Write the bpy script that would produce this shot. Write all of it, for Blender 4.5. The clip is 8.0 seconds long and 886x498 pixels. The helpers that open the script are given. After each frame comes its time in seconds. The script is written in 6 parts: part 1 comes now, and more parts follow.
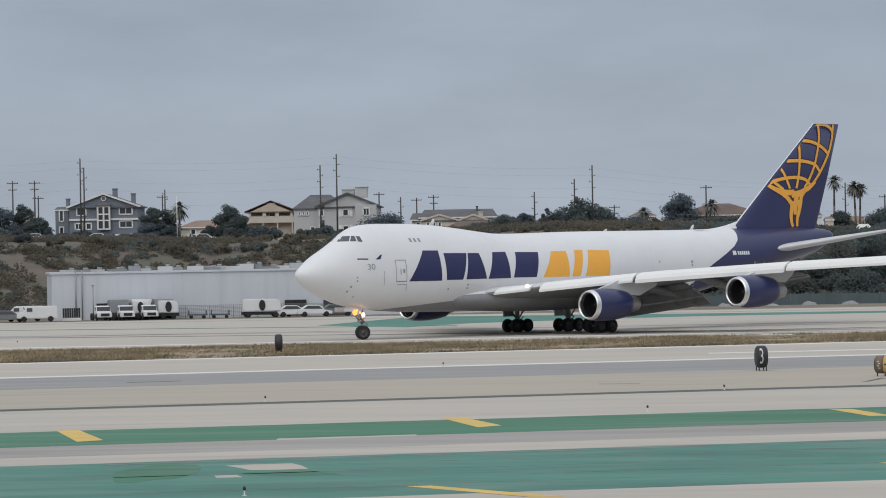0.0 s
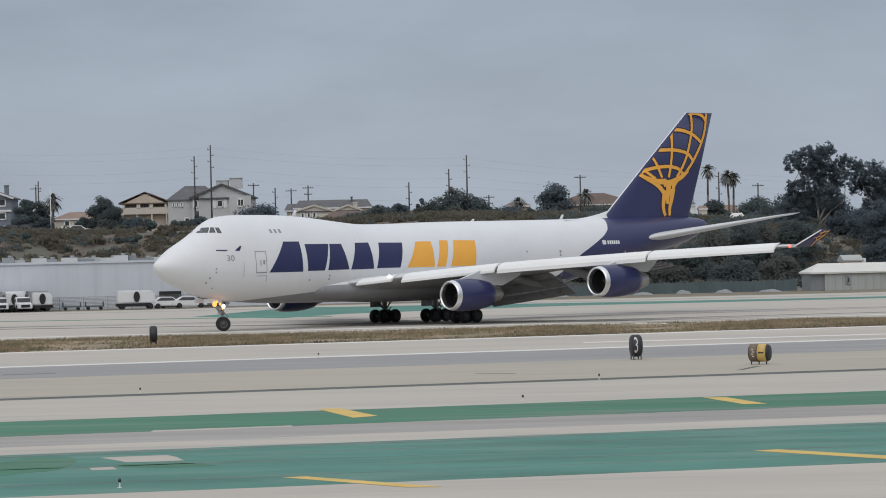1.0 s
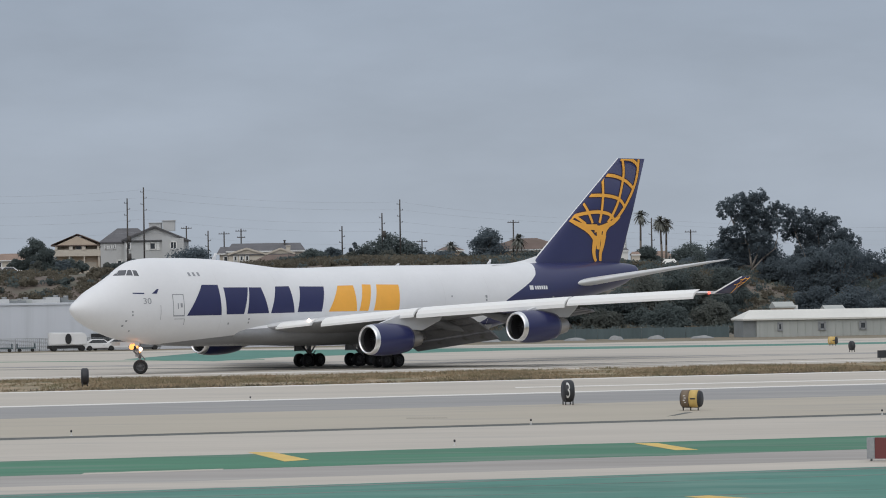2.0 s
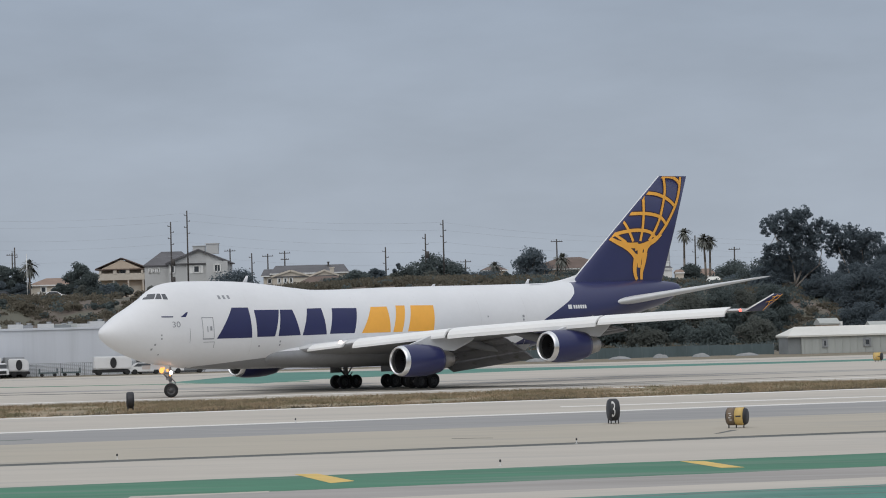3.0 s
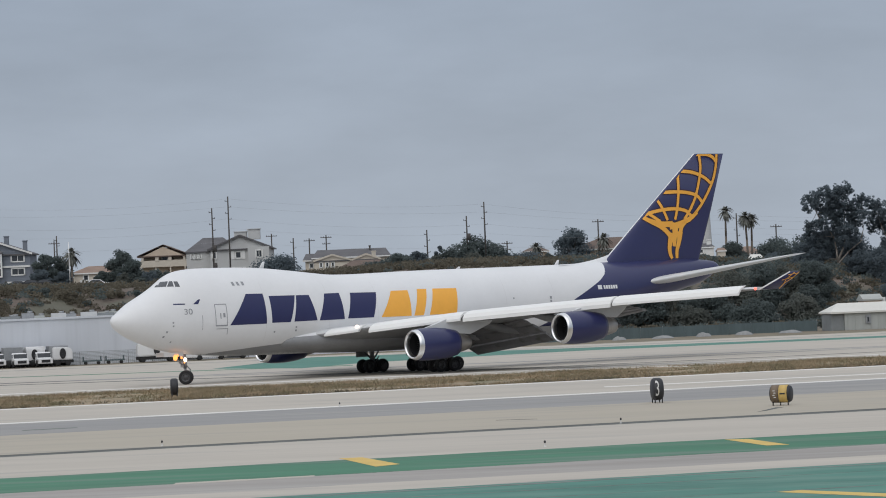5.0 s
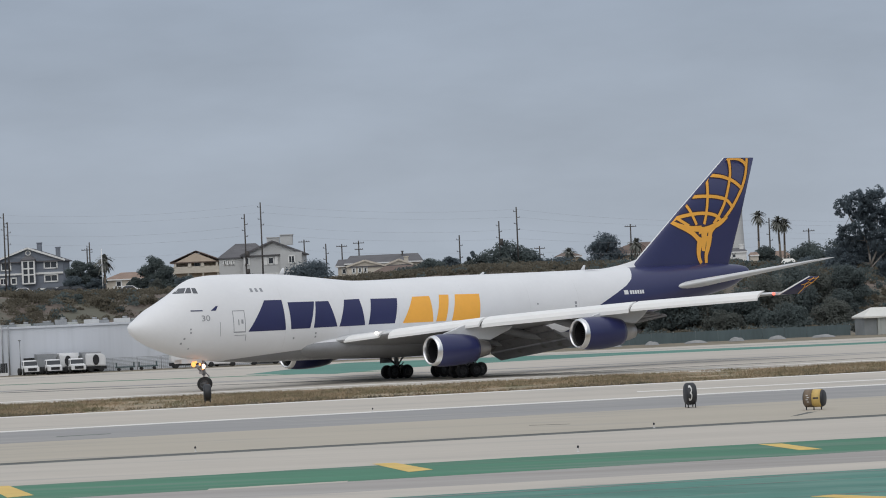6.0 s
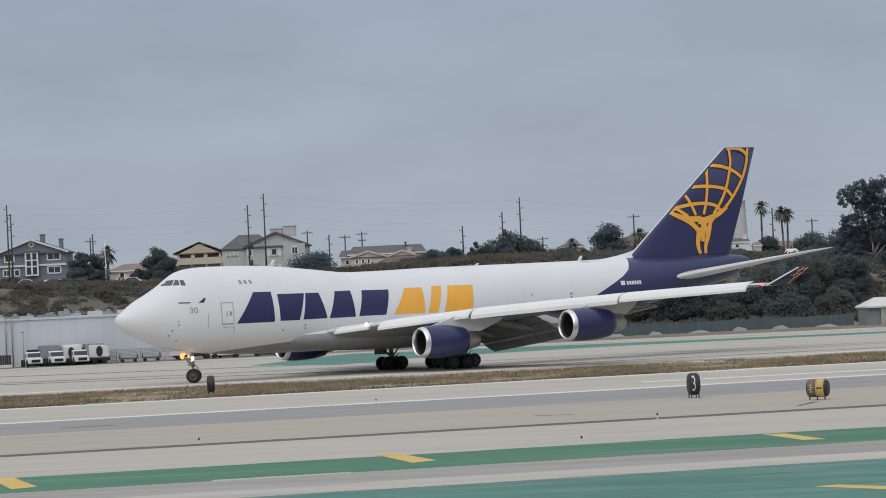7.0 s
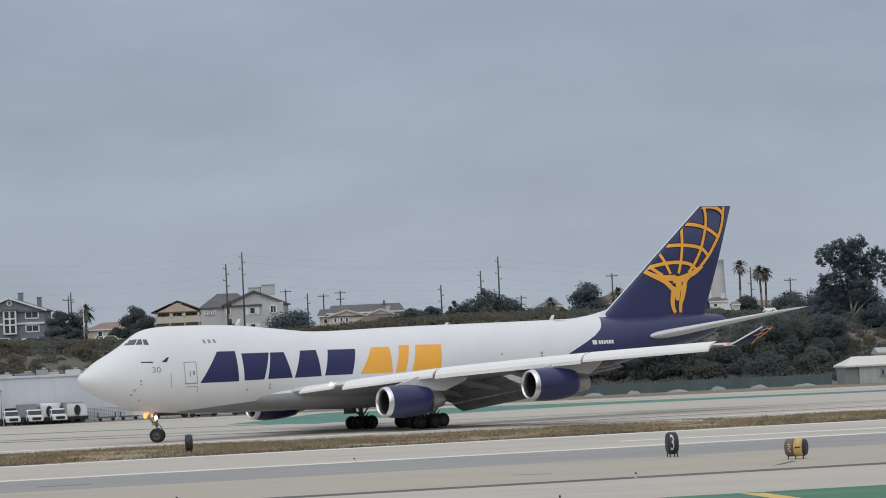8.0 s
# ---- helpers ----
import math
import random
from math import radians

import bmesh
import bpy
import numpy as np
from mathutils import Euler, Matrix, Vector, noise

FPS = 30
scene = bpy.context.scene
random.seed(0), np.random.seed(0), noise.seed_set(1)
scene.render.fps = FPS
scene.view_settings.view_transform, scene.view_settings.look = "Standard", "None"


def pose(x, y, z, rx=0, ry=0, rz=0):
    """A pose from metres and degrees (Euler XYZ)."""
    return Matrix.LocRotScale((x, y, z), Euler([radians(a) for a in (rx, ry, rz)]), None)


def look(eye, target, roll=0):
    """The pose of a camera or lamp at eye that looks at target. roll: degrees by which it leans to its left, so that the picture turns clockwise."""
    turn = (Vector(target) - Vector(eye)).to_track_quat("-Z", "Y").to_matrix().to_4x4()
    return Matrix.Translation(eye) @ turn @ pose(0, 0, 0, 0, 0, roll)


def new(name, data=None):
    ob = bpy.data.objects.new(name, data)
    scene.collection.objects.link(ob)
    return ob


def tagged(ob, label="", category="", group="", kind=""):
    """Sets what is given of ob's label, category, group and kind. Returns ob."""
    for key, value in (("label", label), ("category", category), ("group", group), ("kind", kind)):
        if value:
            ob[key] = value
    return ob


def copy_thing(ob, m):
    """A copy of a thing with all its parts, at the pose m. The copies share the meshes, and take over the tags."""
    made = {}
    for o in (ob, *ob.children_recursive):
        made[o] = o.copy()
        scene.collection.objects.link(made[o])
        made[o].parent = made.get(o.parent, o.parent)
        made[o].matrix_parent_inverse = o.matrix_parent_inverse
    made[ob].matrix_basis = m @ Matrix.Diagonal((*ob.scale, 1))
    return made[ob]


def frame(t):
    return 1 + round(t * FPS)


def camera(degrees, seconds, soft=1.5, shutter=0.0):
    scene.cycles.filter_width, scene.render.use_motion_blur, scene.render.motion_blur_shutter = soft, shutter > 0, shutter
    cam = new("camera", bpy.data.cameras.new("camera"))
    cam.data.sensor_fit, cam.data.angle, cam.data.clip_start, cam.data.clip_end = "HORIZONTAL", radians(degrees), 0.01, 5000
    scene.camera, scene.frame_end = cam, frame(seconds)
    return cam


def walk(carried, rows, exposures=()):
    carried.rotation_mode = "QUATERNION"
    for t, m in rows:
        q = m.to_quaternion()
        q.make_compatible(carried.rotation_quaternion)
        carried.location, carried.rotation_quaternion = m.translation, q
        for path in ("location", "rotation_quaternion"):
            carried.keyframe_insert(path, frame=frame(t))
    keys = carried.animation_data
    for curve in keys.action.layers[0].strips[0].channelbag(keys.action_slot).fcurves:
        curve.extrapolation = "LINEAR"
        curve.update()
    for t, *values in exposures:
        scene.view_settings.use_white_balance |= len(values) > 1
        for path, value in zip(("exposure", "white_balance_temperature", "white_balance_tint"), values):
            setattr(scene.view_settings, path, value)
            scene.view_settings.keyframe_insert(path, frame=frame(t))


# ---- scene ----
EYE = (0.0, 0.0, 6.79)


def aim(yaw, pitch, roll):
    """The camera's pose at its one stand, turned by degrees: yaw to the right, pitch up."""
    a, b = radians(yaw), radians(pitch)
    way = Vector((math.sin(a) * math.cos(b), math.cos(a) * math.cos(b), math.sin(b)))
    return look(EYE, Vector(EYE) + 100.0 * way, roll)


cam = camera(14.02, 8.0, soft=1.0)
walk(cam, [
    (0.0, aim(-2.056, 0.176, -1.026)),
    (0.3, aim(-1.640, 0.322, -1.232)),
    (0.5, aim(-1.265, 0.244, -1.318)),
    (0.8, aim(-0.634, 0.074, -1.396)),
    (1.0, aim(-0.069, -0.017, -1.287)),
    (1.3, aim(0.601, -0.021, -1.086)),
    (1.5, aim(0.858, 0.003, -0.998)),
    (1.7, aim(1.083, 0.243, -0.889)),
    (2.0, aim(1.012, 0.667, -0.904)),
    (2.2, aim(0.888, 0.983, -0.929)),
    (2.5, aim(0.700, 1.130, -1.090)),
    (2.9, aim(0.400, 1.050, -1.420)),
    (3.3, aim(0.207, 0.815, -1.740)),
    (3.5, aim(0.243, 0.687, -1.917)),
    (3.7, aim(0.214, 0.610, -2.086)),
    (4.0, aim(0.203, 0.566, -2.212)),
    (4.5, aim(0.000, 0.622, -2.264)),
    (5.0, aim(-0.342, 0.742, -2.384)),
    (5.2, aim(-0.468, 0.772, -2.41)),
    (6.3, aim(-0.937, 0.857, -2.58)),
    (6.5, aim(-0.963, 0.799, -2.599)),
    (7.0, aim(-0.912, 0.704, -2.660)),
    (7.3, aim(-0.811, 0.754, -2.720)),
    (7.5, aim(-0.718, 0.910, -2.711)),
    (7.8, aim(-0.611, 1.311, -2.620)),
    (8.0, aim(-0.527, 1.624, -2.613)),
])

# ---- light: an overcast sky, brighter towards the zenith, with a weak wide sun behind the cloud ----
world = bpy.data.worlds.new("overcast")
scene.world = world
world.use_nodes = True
wn, wl = world.node_tree.nodes, world.node_tree.links
wn.clear()
w_out = wn.new("ShaderNodeOutputWorld")
w_bg = wn.new("ShaderNodeBackground")
w_sky = wn.new("ShaderNodeTexSky")
w_sky.sky_type = "NISHITA"
w_sky.sun_disc = False
w_sky.sun_elevation, w_sky.sun_rotation = radians(44), radians(200)
w_co = wn.new("ShaderNodeTexCoord")
w_sep = wn.new("ShaderNodeSeparateXYZ")
w_map = wn.new("ShaderNodeMapping")
w_map.inputs["Scale"].default_value = (1.0, 1.0, 3.2)
w_cloud = wn.new("ShaderNodeTexNoise")
w_cloud.inputs["Scale"].default_value = 11.0
w_cloud.inputs["Detail"].default_value = 5.0
w_cloud.inputs["Roughness"].default_value = 0.55
w_ramp = wn.new("ShaderNodeValToRGB")
els = w_ramp.color_ramp.elements
els[0].position, els[0].color = 0.0, (0.370, 0.420, 0.490, 1)
els[1].position, els[1].color = 1.0, (0.84, 0.88, 0.95, 1)
for pos, col in ((0.035, (0.362, 0.414, 0.492, 1)), (0.09, (0.324, 0.380, 0.467, 1)), (0.16, (0.340, 0.392, 0.478, 1)), (0.5, (0.60, 0.64, 0.71, 1))):
    e = els.new(pos)
    e.color = col
w_tone = wn.new("ShaderNodeMapRange")
w_tone.inputs[1].default_value, w_tone.inputs[2].default_value = 0.3, 0.7
w_tone.inputs[3].default_value, w_tone.inputs[4].default_value = 0.915, 1.085
w_mul = wn.new("ShaderNodeMix")
w_mul.data_type, w_mul.blend_type = "RGBA", "MULTIPLY"
w_mul.inputs[0].default_value = 1.0
w_scale = wn.new("ShaderNodeMix")
w_scale.data_type, w_scale.blend_type = "RGBA", "MULTIPLY"
w_scale.inputs[0].default_value = 1.0
w_scale.inputs[7].default_value = (0.1, 0.1, 0.1, 1)
w_mix = wn.new("ShaderNodeMix")
w_mix.data_type = "RGBA"
w_mix.inputs[0].default_value = 0.97
wl.new(w_co.outputs["Generated"], w_sep.inputs[0])
wl.new(w_co.outputs["Generated"], w_map.inputs[0])
wl.new(w_map.outputs[0], w_cloud.inputs["Vector"])
wl.new(w_cloud.outputs[0], w_tone.inputs[0])
wl.new(w_sep.outputs[2], w_ramp.inputs[0])
wl.new(w_ramp.outputs[0], w_mul.inputs[6])
wl.new(w_tone.outputs[0], w_mul.inputs[7])
wl.new(w_sky.outputs[0], w_scale.inputs[6])
wl.new(w_scale.outputs[2], w_mix.inputs[6])
wl.new(w_mul.outputs[2], w_mix.inputs[7])
wl.new(w_mix.outputs[2], w_bg.inputs[0])
wl.new(w_bg.outputs[0], w_out.inputs[0])
w_bg.inputs[1].default_value = 1.0
sun = new("sun", bpy.data.lights.new("sun", "SUN"))
sun.data.energy, sun.data.angle, sun.data.color = 1.05, radians(75), (1.0, 0.96, 0.90)
sun.matrix_world = look((-60, -170, 174), (0, 0, 0))
scene.view_settings.exposure = 0.0


# ---- materials ----
def mat(name, color, rough=0.6, metal=0.0, vary=0.12, scale=0.6, fine=12.0, bump=0.0, stretch=(1, 1, 1), coat=0.0, stain=None, stain_at=0.62, random_tint=0.0, through_light=0.0, gloss=0.5):
    """A surface with a base colour that wanders at two scales, fine relief and optional stains."""
    m = bpy.data.materials.new(name)
    m.use_nodes = True
    n, l = m.node_tree.nodes, m.node_tree.links
    b = n["Principled BSDF"]
    b.inputs["Roughness"].default_value, b.inputs["Metallic"].default_value = rough, metal
    b.inputs["Coat Weight"].default_value, b.inputs["Specular IOR Level"].default_value = coat, gloss
    co = n.new("ShaderNodeTexCoord")
    mp = n.new("ShaderNodeMapping")
    mp.inputs["Scale"].default_value = stretch
    l.new(co.outputs["Object"], mp.inputs[0])
    big, small = n.new("ShaderNodeTexNoise"), n.new("ShaderNodeTexNoise")
    big.inputs["Scale"].default_value, small.inputs["Scale"].default_value = scale, fine
    big.inputs["Detail"].default_value, small.inputs["Detail"].default_value = 4, 3
    l.new(mp.outputs[0], big.inputs["Vector"])
    l.new(mp.outputs[0], small.inputs["Vector"])
    add = n.new("ShaderNodeMath")
    add.operation = "MULTIPLY_ADD"
    add.inputs[1].default_value = 0.45
    l.new(small.outputs[0], add.inputs[0])
    l.new(big.outputs[0], add.inputs[2])
    mr = n.new("ShaderNodeMapRange")
    mr.inputs[1].default_value, mr.inputs[2].default_value = 0.45, 1.0
    mr.inputs[3].default_value, mr.inputs[4].default_value = 1 - vary, 1 + vary
    l.new(add.outputs[0], mr.inputs[0])
    mul = n.new("ShaderNodeMix")
    mul.data_type, mul.blend_type = "RGBA", "MULTIPLY"
    mul.inputs[0].default_value = 1.0
    mul.inputs[6].default_value = (*color, 1)
    l.new(mr.outputs[0], mul.inputs[7])
    top = mul.outputs[2]
    if stain:
        sn = n.new("ShaderNodeTexNoise")
        sn.inputs["Scale"].default_value, sn.inputs["Detail"].default_value = scale * 2.3, 6
        l.new(mp.outputs[0], sn.inputs["Vector"])
        sr = n.new("ShaderNodeMapRange")
        sr.inputs[1].default_value, sr.inputs[2].default_value = stain_at - 0.09, stain_at + 0.09
        l.new(sn.outputs[0], sr.inputs[0])
        sm = n.new("ShaderNodeMix")
        sm.data_type = "RGBA"
        l.new(sr.outputs[0], sm.inputs[0])
        l.new(top, sm.inputs[6])
        sm.inputs[7].default_value = (*stain, 1)
        top = sm.outputs[2]
    if random_tint:
        oi = n.new("ShaderNodeObjectInfo")
        rr = n.new("ShaderNodeMapRange")
        rr.inputs[3].default_value, rr.inputs[4].default_value = 1 - random_tint, 1 + random_tint
        l.new(oi.outputs["Random"], rr.inputs[0])
        rm = n.new("ShaderNodeMix")
        rm.data_type, rm.blend_type = "RGBA", "MULTIPLY"
        rm.inputs[0].default_value = 1.0
        l.new(top, rm.inputs[6])
        l.new(rr.outputs[0], rm.inputs[7])
        top = rm.outputs[2]
    l.new(top, b.inputs["Base Color"])
    if through_light:
        tl, ms = n.new("ShaderNodeBsdfTranslucent"), n.new("ShaderNodeMixShader")
        ms.inputs[0].default_value = through_light
        l.new(top, tl.inputs[0])
        l.new(b.outputs[0], ms.inputs[1])
        l.new(tl.outputs[0], ms.inputs[2])
        l.new(ms.outputs[0], n["Material Output"].inputs[0])
    if bump:
        bp = n.new("ShaderNodeBump")
        bp.inputs["Strength"].default_value, bp.inputs["Distance"].default_value = bump, 0.05
        l.new(add.outputs[0], bp.inputs["Height"])
        l.new(bp.outputs[0], b.inputs["Normal"])
    return m


def glow(name, color, strength):
    m = bpy.data.materials.new(name)
    m.use_nodes = True
    b = m.node_tree.nodes["Principled BSDF"]
    b.inputs["Base Color"].default_value = (*color, 1)
    b.inputs["Emission Color"].default_value = (*color, 1)
    b.inputs["Emission Strength"].default_value = strength
    return m


STREAK = (0.05, 0.6, 1)
M = {
    "white": mat("white_paint", (0.74, 0.745, 0.755), 0.45, vary=0.03, scale=0.35, fine=3, coat=0.06),
    # wing grey darkened: the shade below the wing is in this colour
    "under": mat("shaded_wing_underside", (0.26, 0.265, 0.275), 0.5, vary=0.12, scale=0.5, fine=4, stain=(0.19, 0.19, 0.19), stain_at=0.66),
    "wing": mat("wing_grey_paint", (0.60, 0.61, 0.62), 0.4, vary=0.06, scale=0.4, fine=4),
    "slat": mat("slat_white_paint", (0.80, 0.80, 0.79), 0.35, vary=0.03, scale=0.4, fine=4),
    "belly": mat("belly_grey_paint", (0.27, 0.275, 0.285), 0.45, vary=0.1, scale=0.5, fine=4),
    "blue": mat("navy_paint", (0.019, 0.023, 0.094), 0.36, vary=0.08, scale=0.3, fine=3, coat=0.25),
    "letter": mat("navy_letter_paint", (0.020, 0.024, 0.095), 0.4, vary=0.06, scale=0.5, fine=3),
    "maroon": mat("emblem_outline_paint", (0.035, 0.012, 0.022), 0.45, vary=0.05),
    "gold": mat("gold_paint", (0.90, 0.43, 0.06), 0.4, vary=0.05, scale=0.5, fine=3),
    "chrome": mat("polished_lip_metal", (0.80, 0.80, 0.80), 0.28, 1.0, vary=0.05, scale=1, fine=8),
    "nozzle": mat("exhaust_metal", (0.42, 0.40, 0.38), 0.42, 0.9, vary=0.15, scale=1.2, fine=8),
    "burnt": mat("burnt_metal", (0.10, 0.09, 0.085), 0.5, 0.8, vary=0.2, scale=1.2, fine=8),
    "dark": mat("dark_void", (0.015, 0.015, 0.017), 0.6, vary=0.1),
    "fan": mat("fan_blade_metal", (0.07, 0.07, 0.075), 0.4, 0.6, vary=0.1),
    "glass": mat("cockpit_glass", (0.075, 0.08, 0.09), 0.1, vary=0.05, coat=0.5),
    "line": mat("panel_line", (0.30, 0.31, 0.33), 0.6, vary=0.05),
    "tyre": mat("tyre_rubber", (0.022, 0.022, 0.023), 0.8, vary=0.2, scale=3, fine=20, bump=0.2),
    "hub": mat("wheel_hub_metal", (0.085, 0.085, 0.088), 0.5, 0.4, vary=0.15, scale=4, fine=20),
    "strut": mat("gear_strut_paint", (0.30, 0.30, 0.31), 0.45, 0.2, vary=0.15, scale=2, fine=10),
    # much darker grey than the wing, on all faces of the flaps
    "flap": mat("flap_dark_grey", (0.20, 0.20, 0.21), 0.5, vary=0.12, scale=0.6, fine=4, stain=(0.13, 0.125, 0.12)),
    "amber": glow("amber_lamp", (1.0, 0.40, 0.10), 1.4),
    "lamp": glow("landing_lamp", (1.0, 0.74, 0.62), 3.0),
    "red": glow("red_beacon", (1.0, 0.10, 0.07), 3.0),
    "concrete": mat("apron_concrete", (0.475, 0.434, 0.376), 0.85, vary=0.09, scale=0.16, fine=1.6, bump=0.1, stretch=(0.16, 1, 1), stain=(0.405, 0.378, 0.338), stain_at=0.62),
    "tan": mat("tan_concrete", (0.42, 0.378, 0.308), 0.88, vary=0.06, scale=0.14, fine=1.4, bump=0.1, stretch=(0.18, 1, 1), stain=(0.36, 0.33, 0.285), stain_at=0.62),
    "grey": mat("grey_asphalt", (0.285, 0.279, 0.272), 0.9, vary=0.10, scale=0.18, fine=1.6, bump=0.1, stretch=(0.14, 1, 1), stain=(0.335, 0.322, 0.302), stain_at=0.60),
    "worn": mat("worn_warm_asphalt", (0.325, 0.303, 0.280), 0.9, vary=0.15, scale=0.18, fine=1.3, bump=0.1, stretch=(0.1, 1, 1), stain=(0.39, 0.37, 0.345), stain_at=0.58),
    "green": mat("green_pavement_paint", (0.052, 0.182, 0.106), 0.8, vary=0.24, scale=0.2, fine=1.6, bump=0.08, stretch=(0.12, 1, 1), stain=(0.125, 0.205, 0.155), stain_at=0.58),
    "teal": mat("teal_pavement_paint", (0.068, 0.203, 0.160), 0.8, vary=0.28, scale=0.22, fine=2.2, bump=0.08, stretch=(0.28, 1, 1), stain=(0.115, 0.235, 0.19), stain_at=0.58),
    "yellow": mat("yellow_marking", (0.66, 0.45, 0.12), 0.7, vary=0.1, scale=0.5, fine=4),
    "whiteline": mat("white_marking", (0.72, 0.70, 0.66), 0.8, vary=0.1, scale=0.3, fine=3),
    "joint": mat("tar_joint", (0.105, 0.11, 0.10), 0.9, vary=0.25, scale=0.4, fine=2),
    "dirt": mat("airfield_dirt", (0.20, 0.17, 0.12), 0.95, vary=0.25, scale=0.05, fine=0.6, bump=0.3, stain=(0.13, 0.12, 0.075)),
    "straw": mat("dry_grass", (0.315, 0.243, 0.158), 0.9, vary=0.25, scale=0.15, fine=1.5, stain=(0.185, 0.165, 0.095), stain_at=0.53),
}


def link(name, bm, material, parent=None, label=""):
    me = bpy.data.meshes.new(name)
    bm.to_mesh(me)
    bm.free()
    for k in (material if isinstance(material, (list, tuple)) else [material]):
        me.materials.append(M[k])
    ob = new(name, me)
    if parent:
        ob.parent = parent
    if label:
        tagged(ob, label)
    return ob


def part(name, bm, material, parent, label=""):
    return link(name, bm, material, parent, label)


def thing(name, x, y, z, label, category, rz=0, group="", kind=""):
    ob = new(name)
    ob.matrix_basis = pose(x, y, z, 0, 0, rz)
    return tagged(ob, label, category, group, kind)


def box(bm, cx, cy, cz, sx, sy, sz, m=None, mi=0):
    g = bmesh.ops.create_cube(bm, size=1)
    t = Matrix.Translation((cx, cy, cz)) @ Matrix.Diagonal((sx, sy, sz, 1))
    if m is not None:
        t = m @ t
    bmesh.ops.transform(bm, matrix=t, verts=g["verts"])
    for f in {f for v in g["verts"] for f in v.link_faces}:
        f.material_index = mi
    return g["verts"]


def tube(bm, p, q, r0, r1, seg=10, mi=0, cap=True):
    p, q = Vector(p), Vector(q)
    d = q - p
    g = bmesh.ops.create_cone(bm, cap_ends=cap, segments=seg, radius1=r0, radius2=r1, depth=d.length)
    bmesh.ops.transform(bm, matrix=Matrix.Translation((p + q) / 2) @ d.to_track_quat("Z", "Y").to_matrix().to_4x4(), verts=g["verts"])
    for f in {f for v in g["verts"] for f in v.link_faces}:
        f.material_index, f.smooth = mi, True
    return g["verts"]


def lathe(bm, profile, seg=40, axis="X", mi=0, centre=(0, 0, 0), close=False):
    """Turn a profile of (along, radius) round an axis."""
    rings = []
    for a, r in profile:
        ring = []
        for k in range(seg):
            c, s = r * math.cos(2 * math.pi * k / seg), r * math.sin(2 * math.pi * k / seg)
            v = {"X": (a, c, s), "Y": (c, a, s), "Z": (c, s, a)}[axis]
            ring.append(bm.verts.new(Vector(v) + Vector(centre)))
        rings.append(ring)
    pairs = list(zip(rings, rings[1:]))
    if close:
        pairs.append((rings[-1], rings[0]))
    for r0, r1 in pairs:
        for k in range(seg):
            f = bm.faces.new((r0[k], r0[(k + 1) % seg], r1[(k + 1) % seg], r1[k]))
            f.smooth, f.material_index = True, mi
    return rings


def fix(bm):
    bmesh.ops.recalc_face_normals(bm, faces=bm.faces)
    return bm


# ---- ground: pavement strips between lines y = a + b x ----
def strip(name, a0, b0, a1, b1, z, material, x0=-170, x1=170, thick=0.03, label="", cat="", wob=0.0, seed=0):
    bm = bmesh.new()
    xs = np.linspace(x0, x1, 121 if wob else 9)
    rows = []
    for i, x in enumerate(xs):
        d0 = wob * (noise.noise((x * 0.21, seed, 0)) + 0.5 * noise.noise((x * 0.8, seed, 3)))
        d1 = wob * (noise.noise((x * 0.19, seed, 7)) + 0.5 * noise.noise((x * 0.7, seed, 9)))
        p, q = (x, a0 + b0 * x + d0), (x, a1 + b1 * x + d1)
        rows.append([bm.verts.new((*p, z)), bm.verts.new((*q, z)), bm.verts.new((*q, z - thick)), bm.verts.new((*p, z - thick))])
    for r, s in zip(rows, rows[1:]):
        for k in range(4):
            bm.faces.new((r[k], r[(k + 1) % 4], s[(k + 1) % 4], s[k]))
    bm.faces.new(rows[0])
    bm.faces.new(rows[-1][::-1])
    ob = link(name, fix(bm), material)
    return tagged(ob, label, cat, "", "structure")


bm = bmesh.new()
for x0 in range(-3000, 3000, 500):
    for y0 in range(-1000, 4500, 500):
        bm.faces.new([bm.verts.new(p) for p in ((x0, y0, -0.06), (x0 + 500, y0, -0.06), (x0 + 500, y0 + 500, -0.06), (x0, y0 + 500, -0.06))])
bmesh.ops.remove_doubles(bm, verts=bm.verts, dist=0.01)
tagged(link("ground", bm, "dirt"), "bare brown airfield soil with dry weeds", "ground", "", "structure")
B = 0.315
strip("runway_shoulder", -60, B, 105.5, 0.27, 0.0, "concrete", label="light grey concrete shoulder of the runway", cat="pavement")
strip("pavement_teal", 105.5, 0.27, 128.2, 0.29, 0.004, "teal", label="worn teal painted pavement beside the taxiway", cat="pavement", wob=0.25, seed=1)
strip("taxiway_near", 128.2, 0.29, 142.0, 0.31, 0.0, "worn", label="worn grey concrete taxiway strip", cat="pavement")
strip("pavement_green", 142.0, 0.31, 154.6, 0.30, 0.004, "green", label="dark green painted pavement strip", cat="pavement", wob=0.55, seed=2)
strip("taxiway_middle", 154.6, 0.30, 178.0, 0.315, 0.0, "concrete", label="pale concrete taxiway strip", cat="pavement")
strip("joint_strip", 178.0, 0.315, 180.8, 0.315, -0.004, "joint", label="dark tar joint between concrete lanes", cat="pavement", wob=0.25, seed=3)
strip("pavement_tan", 180.8, 0.315, 209.5, 0.325, 0.0, "tan", label="tan concrete shoulder", cat="pavement")
strip("runway_asphalt", 209.5, 0.325, 232.0, 0.34, -0.003, "grey", label="dark grey asphalt runway lane", cat="runway", wob=0.4, seed=4)
strip("runway_edge_line", 232.0, 0.34, 234.2, 0.34, 0.003, "whiteline", label="white painted runway edge line", cat="marking")
strip("runway_concrete", 234.2, 0.34, 266.0, 0.325, 0.0, "concrete", label="pale concrete runway lane beside dry grass", cat="runway")
